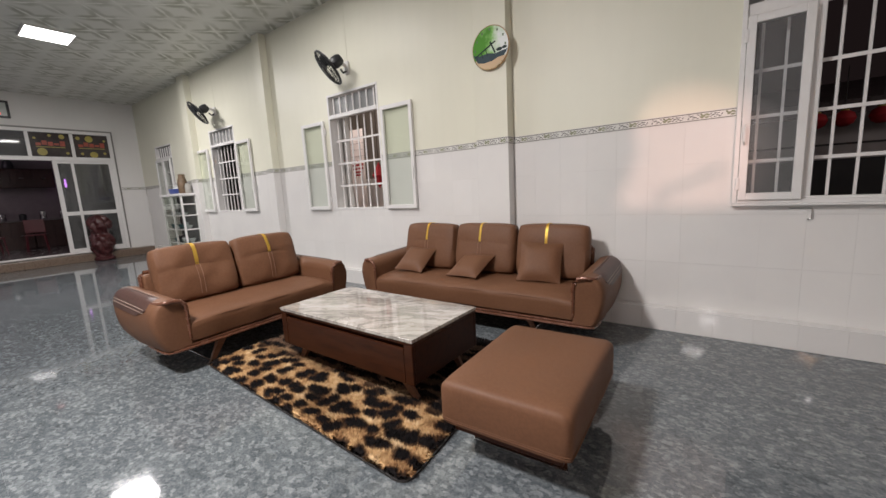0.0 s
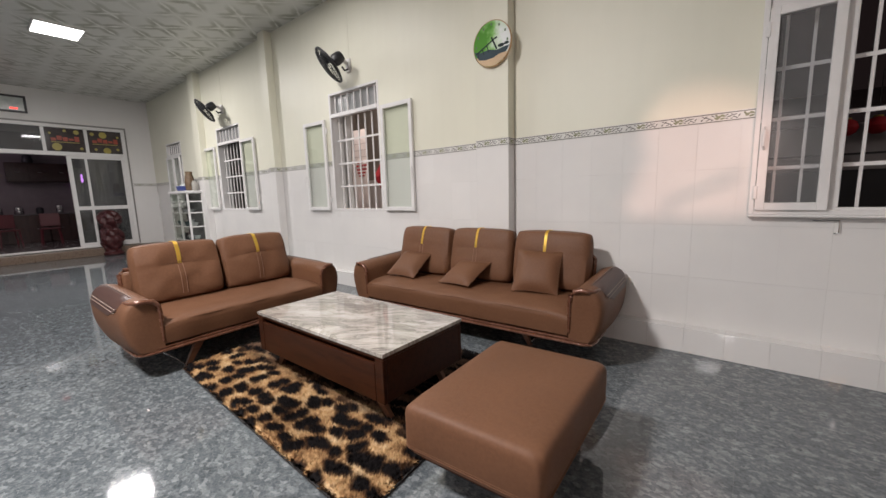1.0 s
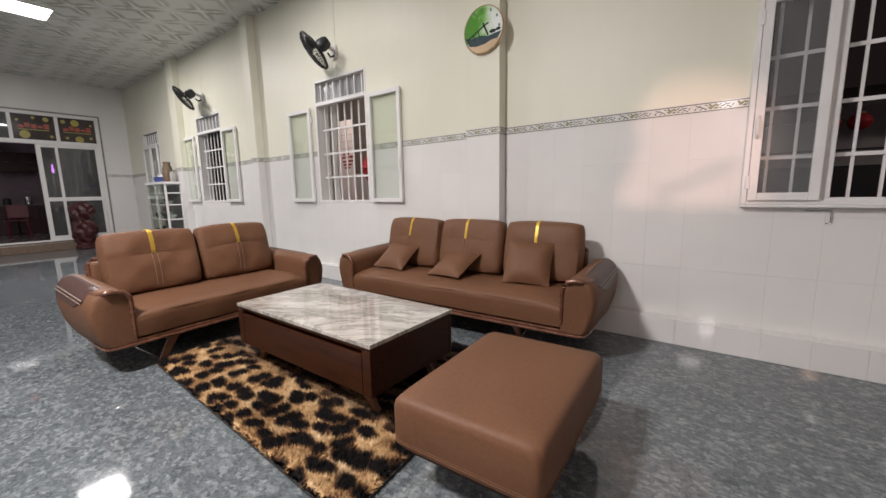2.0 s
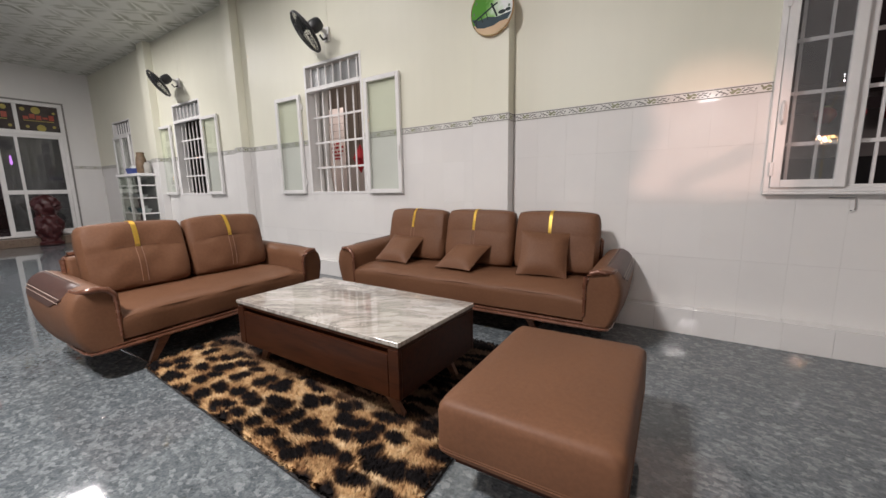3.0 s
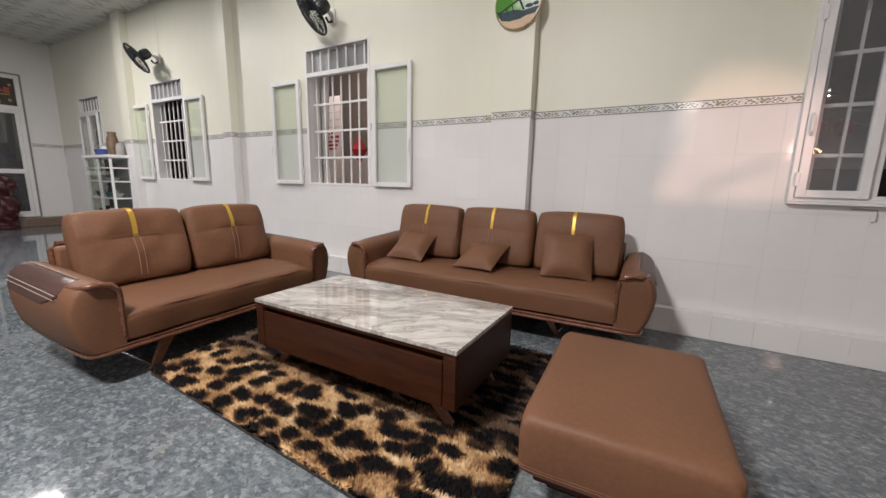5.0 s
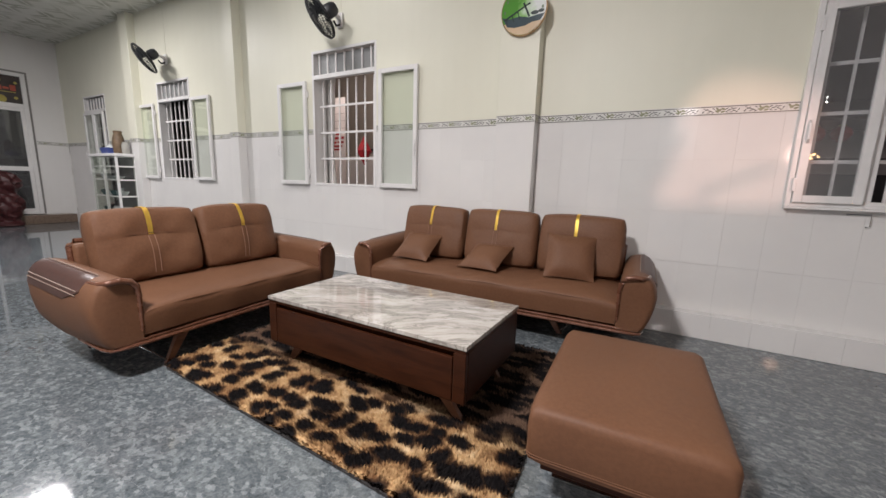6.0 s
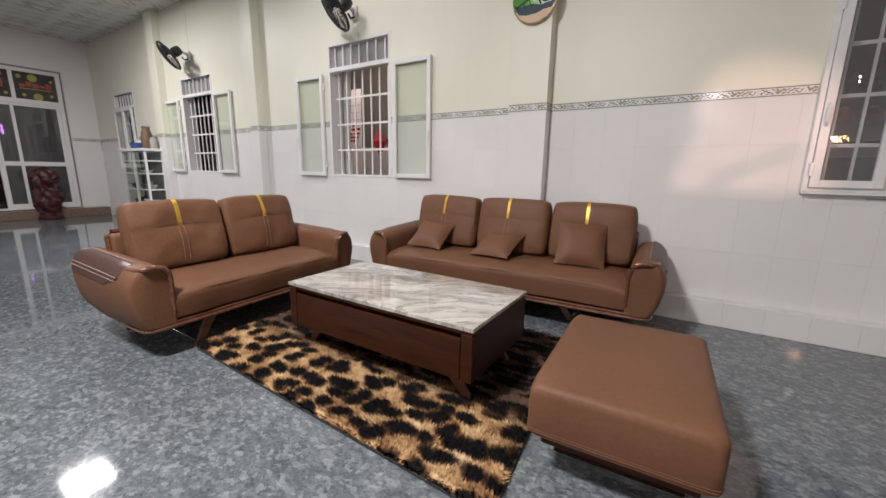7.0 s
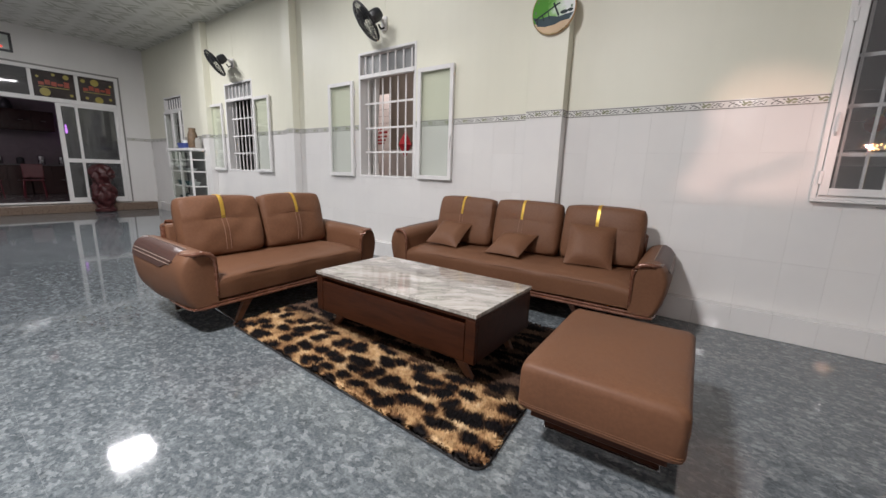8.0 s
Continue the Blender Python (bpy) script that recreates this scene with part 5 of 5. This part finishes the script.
kitchen_unit("wall_cabinet", KX0 + 0.002, 2.05, 1.95, 1.35, 0.35, 0.55, 3, "very dark wooden wall cabinet in the unlit kitchen")
for y in (-1.2, 0.1, 1.4, 2.7):
    kitchen_unit("base_cabinet", KX0 + 0.002, y, 0.19, 1.28, 0.55, 0.80, 3, "very dark wooden kitchen base cabinet")
wt = thing("worktop", pose(KX0, 0.75, 0.992), "dark kitchen worktop over the base cabinets", "worktop")
part("slab", box(0.002, 0.60, -2.62, 2.62, 0, 0.035, 0.004, 1), simple("dark_stone_worktop", (0.10, 0.09, 0.09), 0.2), wt)
rnd = random.Random(12)
for k in range(9):
    y = -0.6 + 0.42 * k
    pt = thing("cooking_pot", pose(KX0 + 0.30, y, 1.028), "metal cooking pot on the kitchen worktop", "pot", "kitchen pots")
    r, hh = rnd.uniform(0.07, 0.13), rnd.uniform(0.10, 0.24)
    part("pot", lathe([(r * 0.9, 0), (r, 0.02), (r, hh), (r * 0.92, hh), (0.02, hh + 0.03)], 16), M_CHROME if k % 3 else M_BLACK, pt, "", True)
kt = thing("kettle", pose(KX0 + 0.20, 1.85, 2.501), "dark kettle on top of the wall cabinet", "kettle")
part("kettle_body", lathe([(0.11, 0), (0.13, 0.05), (0.10, 0.20), (0.05, 0.26), (0.02, 0.29)], 16), M_BLACK, kt, "", True)


def kitchen_chair(x, y, rz):
    root = thing("kitchen_chair", pose(x, y, 0.19, 0, 0, rz), "dark red plastic chair in the dim kitchen", "chair", "kitchen chairs")
    red = M_REDCHAIR
    part("seat", box(-0.2, 0.2, -0.2, 0.2, 0.42, 0.45, 0.012, 2), red, root)
    part("backrest", box(-0.2, 0.2, 0.18, 0.205, 0.50, 0.85, 0.01, 2), red, root)
    for sx in (-1, 1):
        for sy in (-1, 1):
            part("leg", tube([(sx * 0.17, sy * 0.17, 0.42), (sx * 0.20, sy * 0.19, 0)], 0.017, 6), red, root)
        part("back_post", tube([(sx * 0.17, 0.19, 0.44), (sx * 0.17, 0.192, 0.84)], 0.012, 6), red, root)


M_REDCHAIR = simple("dark_red_plastic", (0.09, 0.012, 0.018), 0.35)
kitchen_chair(-15.0, 1.95, 80)
kitchen_chair(-15.0, 1.15, 100)
kitchen_chair(-14.6, 0.35, 70)
vl = thing("violet_lamp", pose(-15.6, 2.92, 1.028), "small violet glowing lamp on the kitchen worktop", "lamp")
part("lamp_base", box(-0.03, 0.03, -0.05, 0.05, 0.0, 0.9, 0.01, 1), M_BLACK, vl, at=pose(-0.45, 0, 0))
part("bulb", lathe([(0.01, 0.90), (0.025, 0.94), (0.034, 0.99), (0.018, 1.05), (0.024, 1.11), (0.01, 1.16)], 12, None, (-0.45, 0, 0)), M_PURPLE, vl, "violet glowing glass", True)

# == passage outside the long wall, seen through the bars ==
PY0, PY1 = W + 0.2, 6.3
M_PALE = plaster_mat("pale_pinkish_tile", (0.62, 0.57, 0.55), (0.70, 0.65, 0.63), 0.4)
M_DIM = plaster_mat("brown_beige_plaster", (0.22, 0.185, 0.155), (0.29, 0.245, 0.21), 0.6)
structure("passage_floor", box(FARX, EASTX + 2.4, PY0 + 0.001, PY1 + 0.2, -0.15, -0.02), simple("passage_concrete", (0.22, 0.21, 0.20), 0.6), "concrete floor of the passage outside", "floor")
structure("passage_wall", box(FARX, -2.0, PY1, PY1 + 0.15, -0.02, 3.2), M_DIM, "brown plastered wall across the passage", "wall")
structure("passage_dado", box(FARX + 0.01, -2.16, PY1 - 0.02, PY1 - 0.002, -0.02, 1.60), M_PALE, "pale tiled lower half of the passage wall", "wall")
structure("passage_ceiling", box(FARX, -2.0, PY0 + 0.001, PY1 + 0.15, 3.201, 3.3), M_DIM, "passage ceiling", "ceiling")
structure("passage_partition_1", box(-2.15, -2.0, PY0 + 0.001, PY1 - 0.001, -0.02, 3.2), M_DIM, "partition across the passage", "wall")
structure("passage_partition_2", box(-7.05, -6.95, PY0 + 0.001, PY1 - 0.001, -0.02, 3.2), M_DIM, "partition across the passage", "wall")
structure("passage_partition_3", box(FARX - 0.1, FARX, PY0 + 0.001, PY1 - 0.001, -0.02, 3.2), M_DIM, "partition across the passage", "wall")

cal = thing("banner_stand", pose(-5.16, 4.92, -0.02), "tall pinkish white banner with red blocks on a stand", "banner")
paper = simple("pinkish_paper", (0.84, 0.76, 0.74), 0.6, 0.0, 0.05)
part("sheet", box(-0.32, 0.17, -0.004, 0.004, 0.30, 2.41), paper, cal)
for k, (xa, xb, za, zb) in enumerate(((-0.12, -0.06, 1.84, 1.87), (-0.03, 0.05, 1.85, 1.88), (-0.14, -0.07, 1.78, 1.815), (-0.05, 0.03, 1.785, 1.82), (0.05, 0.14, 1.79, 1.825), (-0.13, -0.02, 1.72, 1.75), (0.0, 0.13, 1.725, 1.755), (-0.11, 0.10, 1.665, 1.695), (-0.08, 0.07, 1.615, 1.64))):
    part("red_block", box(xa, xb, -0.0075, -0.0045, za, zb), M_RED, cal, "red printed block")
for k in range(4):
    part("grid_line", box(-0.17, 0.17, -0.0065, -0.0045, 1.95 + 0.11 * k, 1.955 + 0.11 * k), simple("grey_ink", (0.40, 0.33, 0.32), 0.6), cal, "thin grey printed line")
part("pole", tube([(0, 0.02, 0.02), (0, 0.02, 2.42)], 0.010, 8), M_CHROME, cal, "thin metal pole", True)
part("foot", box(-0.20, 0.20, -0.12, 0.14, 0.0, 0.02, 0.004, 1), M_CHROME, cal, "flat metal foot")


def paper_ornament(x, y, z, r, label):
    root = thing("paper_ornament", pose(x, y, z), label, "ornament", "red ornaments")
    part("diamond", lathe([(0.005, -r * 1.35), (r * 0.35, -r * 0.7), (r * 0.75, 0), (r * 0.35, r * 0.7), (0.005, r * 1.35)], 6), M_RED, root)
    part("cord", tube([(0, 0, r * 1.3), (0, 0, 3.19 - z)], 0.004, 5), M_BLACK, root, "dark hanging cord")


paper_ornament(-4.33, 4.60, 1.55, 0.15, "red folded paper ornament hanging in the passage")
cb = thing("coat_rail", pose(-5.6, PY1 - 0.03, 1.72), "dark rail with hooks on the passage wall", "rail")
part("rail", box(-0.1, 1.3, -0.012, 0.02, -0.02, 0.02, 0.003, 1), M_BLACK, cb)
for k in range(5):
    part("hook", tube([(0.1 + 0.25 * k, -0.012, 0), (0.1 + 0.25 * k, -0.05, -0.03), (0.1 + 0.25 * k, -0.05, 0.01)], 0.006, 5), M_BLACK, cb)


def curtain(x0, x1, y, z0, z1):
    root = thing("window_curtain", pose(x0, y, z0), "white cloth curtain gathered behind the window bars", "curtain")
    n = 60
    rings = []
    for z, k in ((0, 1.0), (0.5, 0.7), (z1 - z0, 1.0)):
        f = [(i / n * (x1 - x0) * k, 0.035 * math.sin(i / n * 2 * math.pi * 6) + 0.012 * math.sin(i * 1.7), z) for i in range(n + 1)]
        bk = [(a, c + 0.006, d) for a, c, d in reversed(f)]
        rings.append(f + bk)
    part("cloth", loft(rings), simple("white_cloth", (0.66, 0.65, 0.63), 0.8), root, "", True)
    part("curtain_rod", tube([(-0.03, 0, z1 - z0 + 0.01), (1.1, 0, z1 - z0 + 0.01)], 0.01, 8), M_CHROME, root, "", True)
    for bx in (-0.02, 1.08):
        part("rod_bracket", box(bx - 0.008, bx + 0.008, -0.0595, 0.0, z1 - z0 - 0.005, z1 - z0 + 0.025), M_CHROME, root)


curtain(-4.62, -4.40, W + 0.26, 0.98, 2.52)

# night yard beyond the near window
structure("yard_ground", box(-2.0, 16, PY1 + 0.21, 22, -0.16, -0.03), simple("dark_yard_paving", (0.05, 0.05, 0.055), 0.7), "dark paved yard at night", "ground")
wl = thing("yard_shed", pose(2.2, 7.4, -0.02), "low grey outbuilding across the dark yard", "shed")
part("wall", box(-3.6, 3.6, 0, 0.12, 1.42, 1.98), simple("grey_sheet_metal", (0.36, 0.34, 0.35), 0.6), wl, "pale grey sheet fascia")
part("lower_wall", box(-3.5, 3.5, 0.02, 0.12, 0, 1.42), simple("dark_timber_wall", (0.03, 0.03, 0.035), 0.6), wl, "dark lower wall")
part("roof", prism([(-0.5, 2.05), (-0.5, 2.10), (2.4, 2.75), (2.4, 2.70)], -3.8, 3.8, "x"), simple("dark_corrugated_roof", (0.06, 0.05, 0.055), 0.5), wl, "dark corrugated roof")
part("fascia_line", box(-3.6, 3.6, -0.012, -0.001, 1.60, 1.625), M_BLACK, wl, "dark seam line")


def lantern(x, y, z, r):
    root = thing("red_lantern", pose(x, y, z), "round red paper lantern hanging outside in the dark", "lantern", "red lanterns")
    part("shade", lathe([(r * 0.35, -r * 0.85), (r * 0.8, -r * 0.55), (r, 0), (r * 0.8, r * 0.55), (r * 0.35, r * 0.85)], 16), M_RED, root, "", True)
    part("cap", lathe([(r * 0.36, r * 0.85), (r * 0.36, r), (0.01, r * 1.05)], 12), M_YEL, root, "gold cap")
    part("cord", tube([(0, 0, r), (0, 0, 2.45 - z)], 0.006, 5), M_BLACK, root, "dark cord")


for x in (0.98, 1.22, 1.52, 1.78):
    lantern(x, 6.85, 1.86, 0.105)

# == standing lamp that throws the warm patch on the wall ==
LX, LY = 1.30, -0.75
fl = thing("floor_lamp", pose(LX, LY, 0), "gold standing lamp with a crystal head, lit warm", "lamp")
part("lamp_base", lathe([(0.15, 0), (0.15, 0.012), (0.12, 0.03), (0.02, 0.04)], 24), M_GOLD, fl, "", True)
part("lamp_pole", tube([(0, 0, 0.03), (0, 0, 1.60)], 0.012, 10), M_GOLD, fl, "", True)
part("lamp_head", lathe([(0.02, 1.58), (0.07, 1.60), (0.075, 1.62)], 16), M_GOLD, fl, "", True)
M_WARM = glow_mat("warm_crystal", (1.0, 0.55, 0.22), 42.0)
rnd = random.Random(4)
for k in range(34):
    a, r, z = rnd.uniform(0, 6.28), rnd.uniform(0.02, 0.20), rnd.uniform(1.66, 1.74)
    s = rnd.uniform(0.007, 0.018)
    part("crystal", lathe([(0.001, z - s), (s * 0.8, z), (0.001, z + s)], 6, None, (r * math.cos(a), r * math.sin(a), 0)), M_WARM, fl, "sparkling warm crystal")

part("upper_pole", tube([(0.0, 0.02, 1.60), (0.03, 0.02, 2.2), (0.11, 0.0, 2.54)], 0.007, 8), M_GOLD, fl, "", True)
part("upper_bulb_glass", lathe([(0.006, 2.54), (0.013, 2.555), (0.016, 2.57), (0.012, 2.585), (0.003, 2.592)], 14, None, (0.11, 0, 0)), glow_mat("white_bulb", (1.0, 0.97, 0.92), 14.0), fl, "small white glowing bulb", True)
# small gilt plates on wires, added to shape the lamp's patch on the wall
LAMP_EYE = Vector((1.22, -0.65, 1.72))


def beam_blocker(points, reach):
    """A thin ragged gilt plate on a wire, added to block the beam; (x, z) is where its edge points on the wall."""
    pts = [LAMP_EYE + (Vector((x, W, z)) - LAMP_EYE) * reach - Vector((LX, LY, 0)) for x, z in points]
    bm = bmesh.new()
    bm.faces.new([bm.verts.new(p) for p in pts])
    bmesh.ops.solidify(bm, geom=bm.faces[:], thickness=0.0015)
    leaf = part("beam_blocker", bm, M_GOLD, fl, "thin gilt plate added to shape the beam")
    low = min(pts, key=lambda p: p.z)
    part("blocker_wire", tube([(0, 0.01, 1.61), (low.x * 0.6, low.y * 0.5, 1.60), tuple(low)], 0.0016, 5), M_GOLD, leaf, "thin wire holding the added plate", True)


# blockers for the left edge, the dark streak and the lower edge
beam_blocker([(-1.05, 0.85), (-0.64, 0.85), (-0.62, 1.02), (-0.66, 1.16), (-0.54, 1.24), (-0.55, 1.36), (-0.44, 1.50), (-0.52, 1.62), (-0.50, 1.80), (-0.42, 2.02), (-0.36, 2.20), (-0.80, 2.10), (-1.05, 1.70)], 0.06)
beam_blocker([(-0.34, 1.15), (-0.10, 1.255), (0.10, 1.36), (0.13, 1.32), (-0.08, 1.205), (-0.30, 1.12)], 0.075)
beam_blocker([(-0.72, 1.00), (-0.1, 1.03), (0.26, 1.01), (0.28, 0.94), (0.40, 0.90), (0.45, 0.80), (0.20, 0.60), (-0.30, 0.55), (-0.66, 0.70)], 0.06)

# == tiles of floor and wall, last ==
def chamfered(w, h, t, c, material):
    """A tile lying in x, y with its top at z = 0."""
    bm = bmesh.new()
    rings = [[(-w / 2, -h / 2), (w / 2, -h / 2), (w / 2, h / 2), (-w / 2, h / 2)], [(-w / 2 + c, -h / 2 + c), (w / 2 - c, -h / 2 + c), (w / 2 - c, h / 2 - c), (-w / 2 + c, h / 2 - c)]]
    loft([[(x, y, -t) for x, y in rings[0]], [(x, y, -c) for x, y in rings[0]], [(x, y, 0) for x, y in rings[1]]], True, True, bm)
    return to_mesh("tile", bm, material)


FLOOR = structure("floor", box(FARX - 0.2, EASTX + 0.2, BACKY - 0.2, W + 0.2, -0.12, -0.0006), M_GROUT, "polished grey granite-look floor tiles", "floor")
T = 0.6
fm = chamfered(T - 0.0008, T - 0.0008, 0.0005, 0.0002, M_FLOOR)
rest_v, rest_f = [], []
ny0 = int((BACKY - 3.78) / T) - 1
for i in range(int((FARX + 0.3) / T) - 1, int(EASTX / T) + 1):
    for j in range(ny0, 0):
        x, y = 0.2 + T * (i + 0.5), 3.84 + T * (j + 0.5)
        if x - T / 2 > EASTX or x + T / 2 < FARX or y + T / 2 < BACKY:
            continue
        if -5.6 < x < 2.2 and y > -0.7:
            part("tile", fm, None, FLOOR, "", False, pose(x, y, 0))
        else:
            k = len(rest_v)
            s = T / 2 - 0.0004
            rest_v += [(x - s, y - s, 0), (x + s, y - s, 0), (x + s, y + s, 0), (x - s, y + s, 0)]
            rest_f.append((k, k + 1, k + 2, k + 3))
me = bpy.data.meshes.new("far_tiles")
me.from_pydata(rest_v, [], rest_f)
me.materials.append(M_FLOOR)
tagged(part("far_tiles", me, None, FLOOR), kind="stuff")

WALLT = structure("wall_tiling", wall_with_openings(FARX, EASTX, 0.0, BORD1, W + 0.0035, W + 0.0115, HOLES), M_WGROUT, "white glazed wall tiles in straight stacked rows", "wall tiles")
cache = {}


def wall_piece(xa, xb, za, zb):
    w, h = round(xb - xa - 0.0005, 4), round(zb - za - 0.0010, 4)
    if w < 0.012 or h < 0.012:
        return
    key = (w, h)
    if key not in cache:
        cache[key] = chamfered(w, h, 0.0034, 0.0002, M_WTILE)
    part("tile", cache[key], None, WALLT, "", False, pose((xa + xb) / 2, W, (za + zb) / 2, 90, 0, 0))


ROWS_Z = [(0.19, 0.57), (0.57, 0.97), (0.97, 1.37), (1.37, BORD0)]
far_v, far_f = [], []


def far_piece(xa, xb, za, zb):
    k = len(far_v)
    g = 0.0006
    far_v.extend([(xa + g, W, za + g), (xb - g, W, za + g), (xb - g, W, zb - g), (xa + g, W, zb - g)])
    far_f.append((k, k + 1, k + 2, k + 3))


def spans(xa, xb, cuts):
    out = [(xa, xb)]
    for a, c in cuts:
        nxt = []
        for p, q in out:
            if c <= p or a >= q:
                nxt.append((p, q))
            else:
                if p < a:
                    nxt.append((p, a))
                if q > c:
                    nxt.append((c, q))
        out = nxt
    return out


hole_x = [(h[0], h[1]) for h in HOLES]
for i in range(-50, 15):
    xa = -0.15 + 0.25 * i
    xb = xa + 0.25
    if xb > EASTX or xa < FARX:
        continue
    put = wall_piece if -6.2 < xa < 1.6 else far_piece
    for za, zb in ROWS_Z:
        if zb <= SILL:
            todo = [(p, q, za, zb) for p, q in spans(xa, xb, PILASTERS)]
        elif za < SILL:
            free = spans(xa, xb, PILASTERS)
            todo = [(p, q, za, zb) for a, c in free for p, q in spans(a, c, hole_x)]
            for h in hole_x:
                p, q = max(xa, h[0]), min(xb, h[1])
                if q > p:
                    todo.append((p, q, za, SILL))
        else:
            todo = [(p, q, za, zb) for p, q in spans(xa, xb, PILASTERS + hole_x)]
        for p, q, a, c in todo:
            put(p, q, a, c)
me = bpy.data.meshes.new("far_wall_tiles")
me.from_pydata(far_v, [], far_f)
me.materials.append(M_WTILE)
tagged(part("far_wall_tiles", me, None, WALLT), kind="stuff")

# patterned border tiles
M_BWHITE = simple("border_glaze", (0.70, 0.69, 0.66), 0.10, 0.0, 0.08, 20)
M_BLINE = simple("border_dark_line", (0.085, 0.085, 0.07), 0.3)
M_BLEAF = simple("border_leaf_green", (0.23, 0.24, 0.145), 0.3, 0.0, 0.35, 60)
M_BGREY = simple("border_leaf_grey", (0.09, 0.09, 0.085), 0.3, 0.0, 0.3, 60)


def border_mesh(w):
    bm = bmesh.new()
    h = BORD1 - BORD0
    g = 0.0006

    def quad(pts, z, mat):
        f = bm.faces.new([bm.verts.new((x, y, z)) for x, y in pts])
        f.material_index = mat

    box(-w / 2 + g, w / 2 - g, -h / 2, h / 2, -0.003, 0.0, bm=bm)
    for s in (-1, 1):
        quad([(-w / 2 + g, s * (h / 2 - 0.0085) - 0.003), (w / 2 - g, s * (h / 2 - 0.0085) - 0.003), (w / 2 - g, s * (h / 2 - 0.0085) + 0.003), (-w / 2 + g, s * (h / 2 - 0.0085) + 0.003)], 0.0004, 1)

    def leaf(x, y, ln, wd, a, mat, z):
        pts = []
        for k in range(10):
            t = 2 * math.pi * k / 10
            u, v = ln / 2 * math.cos(t), wd / 2 * math.sin(t) * (1 - 0.45 * math.cos(t))
            pts.append((x + u * math.cos(a) - v * math.sin(a), y + u * math.sin(a) + v * math.cos(a)))
        if all(-w / 2 < p[0] < w / 2 for p in pts):
            quad(pts, z, mat)

    for k, (x, y, ln, wd, a, mat) in enumerate([(-0.005, 0.002, 0.034, 0.017, 0.5, 2), (0.018, 0.008, 0.032, 0.014, -0.4, 2), (0.016, -0.010, 0.030, 0.012, 0.2, 2), (-0.022, -0.006, 0.030, 0.013, 2.6, 2), (-0.020, 0.011, 0.024, 0.011, -0.9, 2),
                          (0.055, 0.002, 0.036, 0.007, 0.35, 3), (0.083, -0.006, 0.030, 0.006, -0.4, 3), (0.085, 0.010, 0.026, 0.006, 0.2, 3), (-0.060, -0.004, 0.034, 0.007, -0.35, 3), (-0.085, 0.008, 0.028, 0.007, 0.5, 3), (-0.105, -0.008, 0.020, 0.008, 0.9, 3), (0.108, 0.003, 0.018, 0.007, 0.9, 3), (0.040, 0.013, 0.022, 0.006, 0.6, 3), (0.040, -0.013, 0.022, 0.006, -0.5, 3), (0.066, -0.014, 0.020, 0.005, 0.2, 3), (0.068, 0.013, 0.018, 0.005, -0.3, 3), (-0.042, 0.012, 0.022, 0.006, -0.5, 3), (-0.044, -0.014, 0.020, 0.006, 0.4, 3), (-0.072, -0.013, 0.022, 0.005, 0.3, 3), (-0.075, 0.002, 0.016, 0.005, -0.2, 3), (0.098, -0.013, 0.020, 0.005, 0.5, 3), (-0.100, 0.014, 0.018, 0.005, -0.3, 3)]):
        leaf(x, y, ln, wd * 1.05, a, mat, 0.0005 + 0.0001 * k)
    return to_mesh("border_tile", bm, [M_BWHITE, M_BLINE, M_BLEAF, M_BGREY])


bcache = {}


def border(xa, xb, m):
    w = round(xb - xa, 4)
    if w < 0.01:
        return
    if w not in bcache:
        bcache[w] = border_mesh(w)
    part("border_tile", bcache[w], None, WALLT, "", False, m)


zc = (BORD0 + BORD1) / 2
stop_x = [(h[0] - 0.032, h[1] + 0.032) if h[0] > 0 else (h[0], h[1]) for h in HOLES]
for i in range(-50, 15):
    xa = -0.15 + 0.25 * i
    xb = xa + 0.25
    if xb > EASTX or xa < FARX:
        continue
    for p, q in spans(xa, xb, PILASTERS + stop_x):
        border(p, q, pose((p + q) / 2, W, zc, 90, 0, 0))
for a, c in PILASTERS:
    cuts = [a + 0.25 * k for k in range(int((c - a) / 0.25) + 1)] + [c]
    for p, q in zip(cuts, cuts[1:]):
        border(p, q, pose((p + q) / 2, PF - 0.001, zc, 90, 0, 0))
    border(0, W - PF, pose(c + 0.001, (PF + W) / 2, zc, 90, 0, 90))
for k in range(12):
    ya = W - 0.25 * (k + 1)
    if ya > DOOR_Y1 + 0.05:
        border(0, 0.25, pose(FARX + 0.004, ya + 0.125, zc, 90, 0, 90))
border(0, W - 2 * 0.25 - DOOR_Y1 - 0.05, pose(FARX + 0.004, (W - 0.5 + DOOR_Y1 + 0.05) / 2, zc, 90, 0, 90))

# protruding skirting course
SKY = W - 0.105
SK = structure("baseboard", box(FARX + 0.3, EASTX, SKY + 0.004, W + 0.003, 0.0, 0.190), M_WGROUT, "white tiled skirting course along the wall", "skirting")
skm = chamfered(0.2488, 0.190, 0.0035, 0.0008, M_WTILE)
skt = chamfered(0.2488, W - SKY - 0.002, 0.0035, 0.0008, M_WTILE)
for i in range(-48, 15):
    xa = -0.15 + 0.25 * i
    if xa + 0.25 > EASTX or xa < FARX + 0.3:
        continue
    part("skirting_tile", skm, None, SK, "", False, pose(xa + 0.125, SKY, 0.097, 90, 0, 0))
    part("skirting_cap", skt, None, SK, "", False, pose(xa + 0.125, (SKY + W) / 2 - 0.001, 0.194, 0, 0, 0))
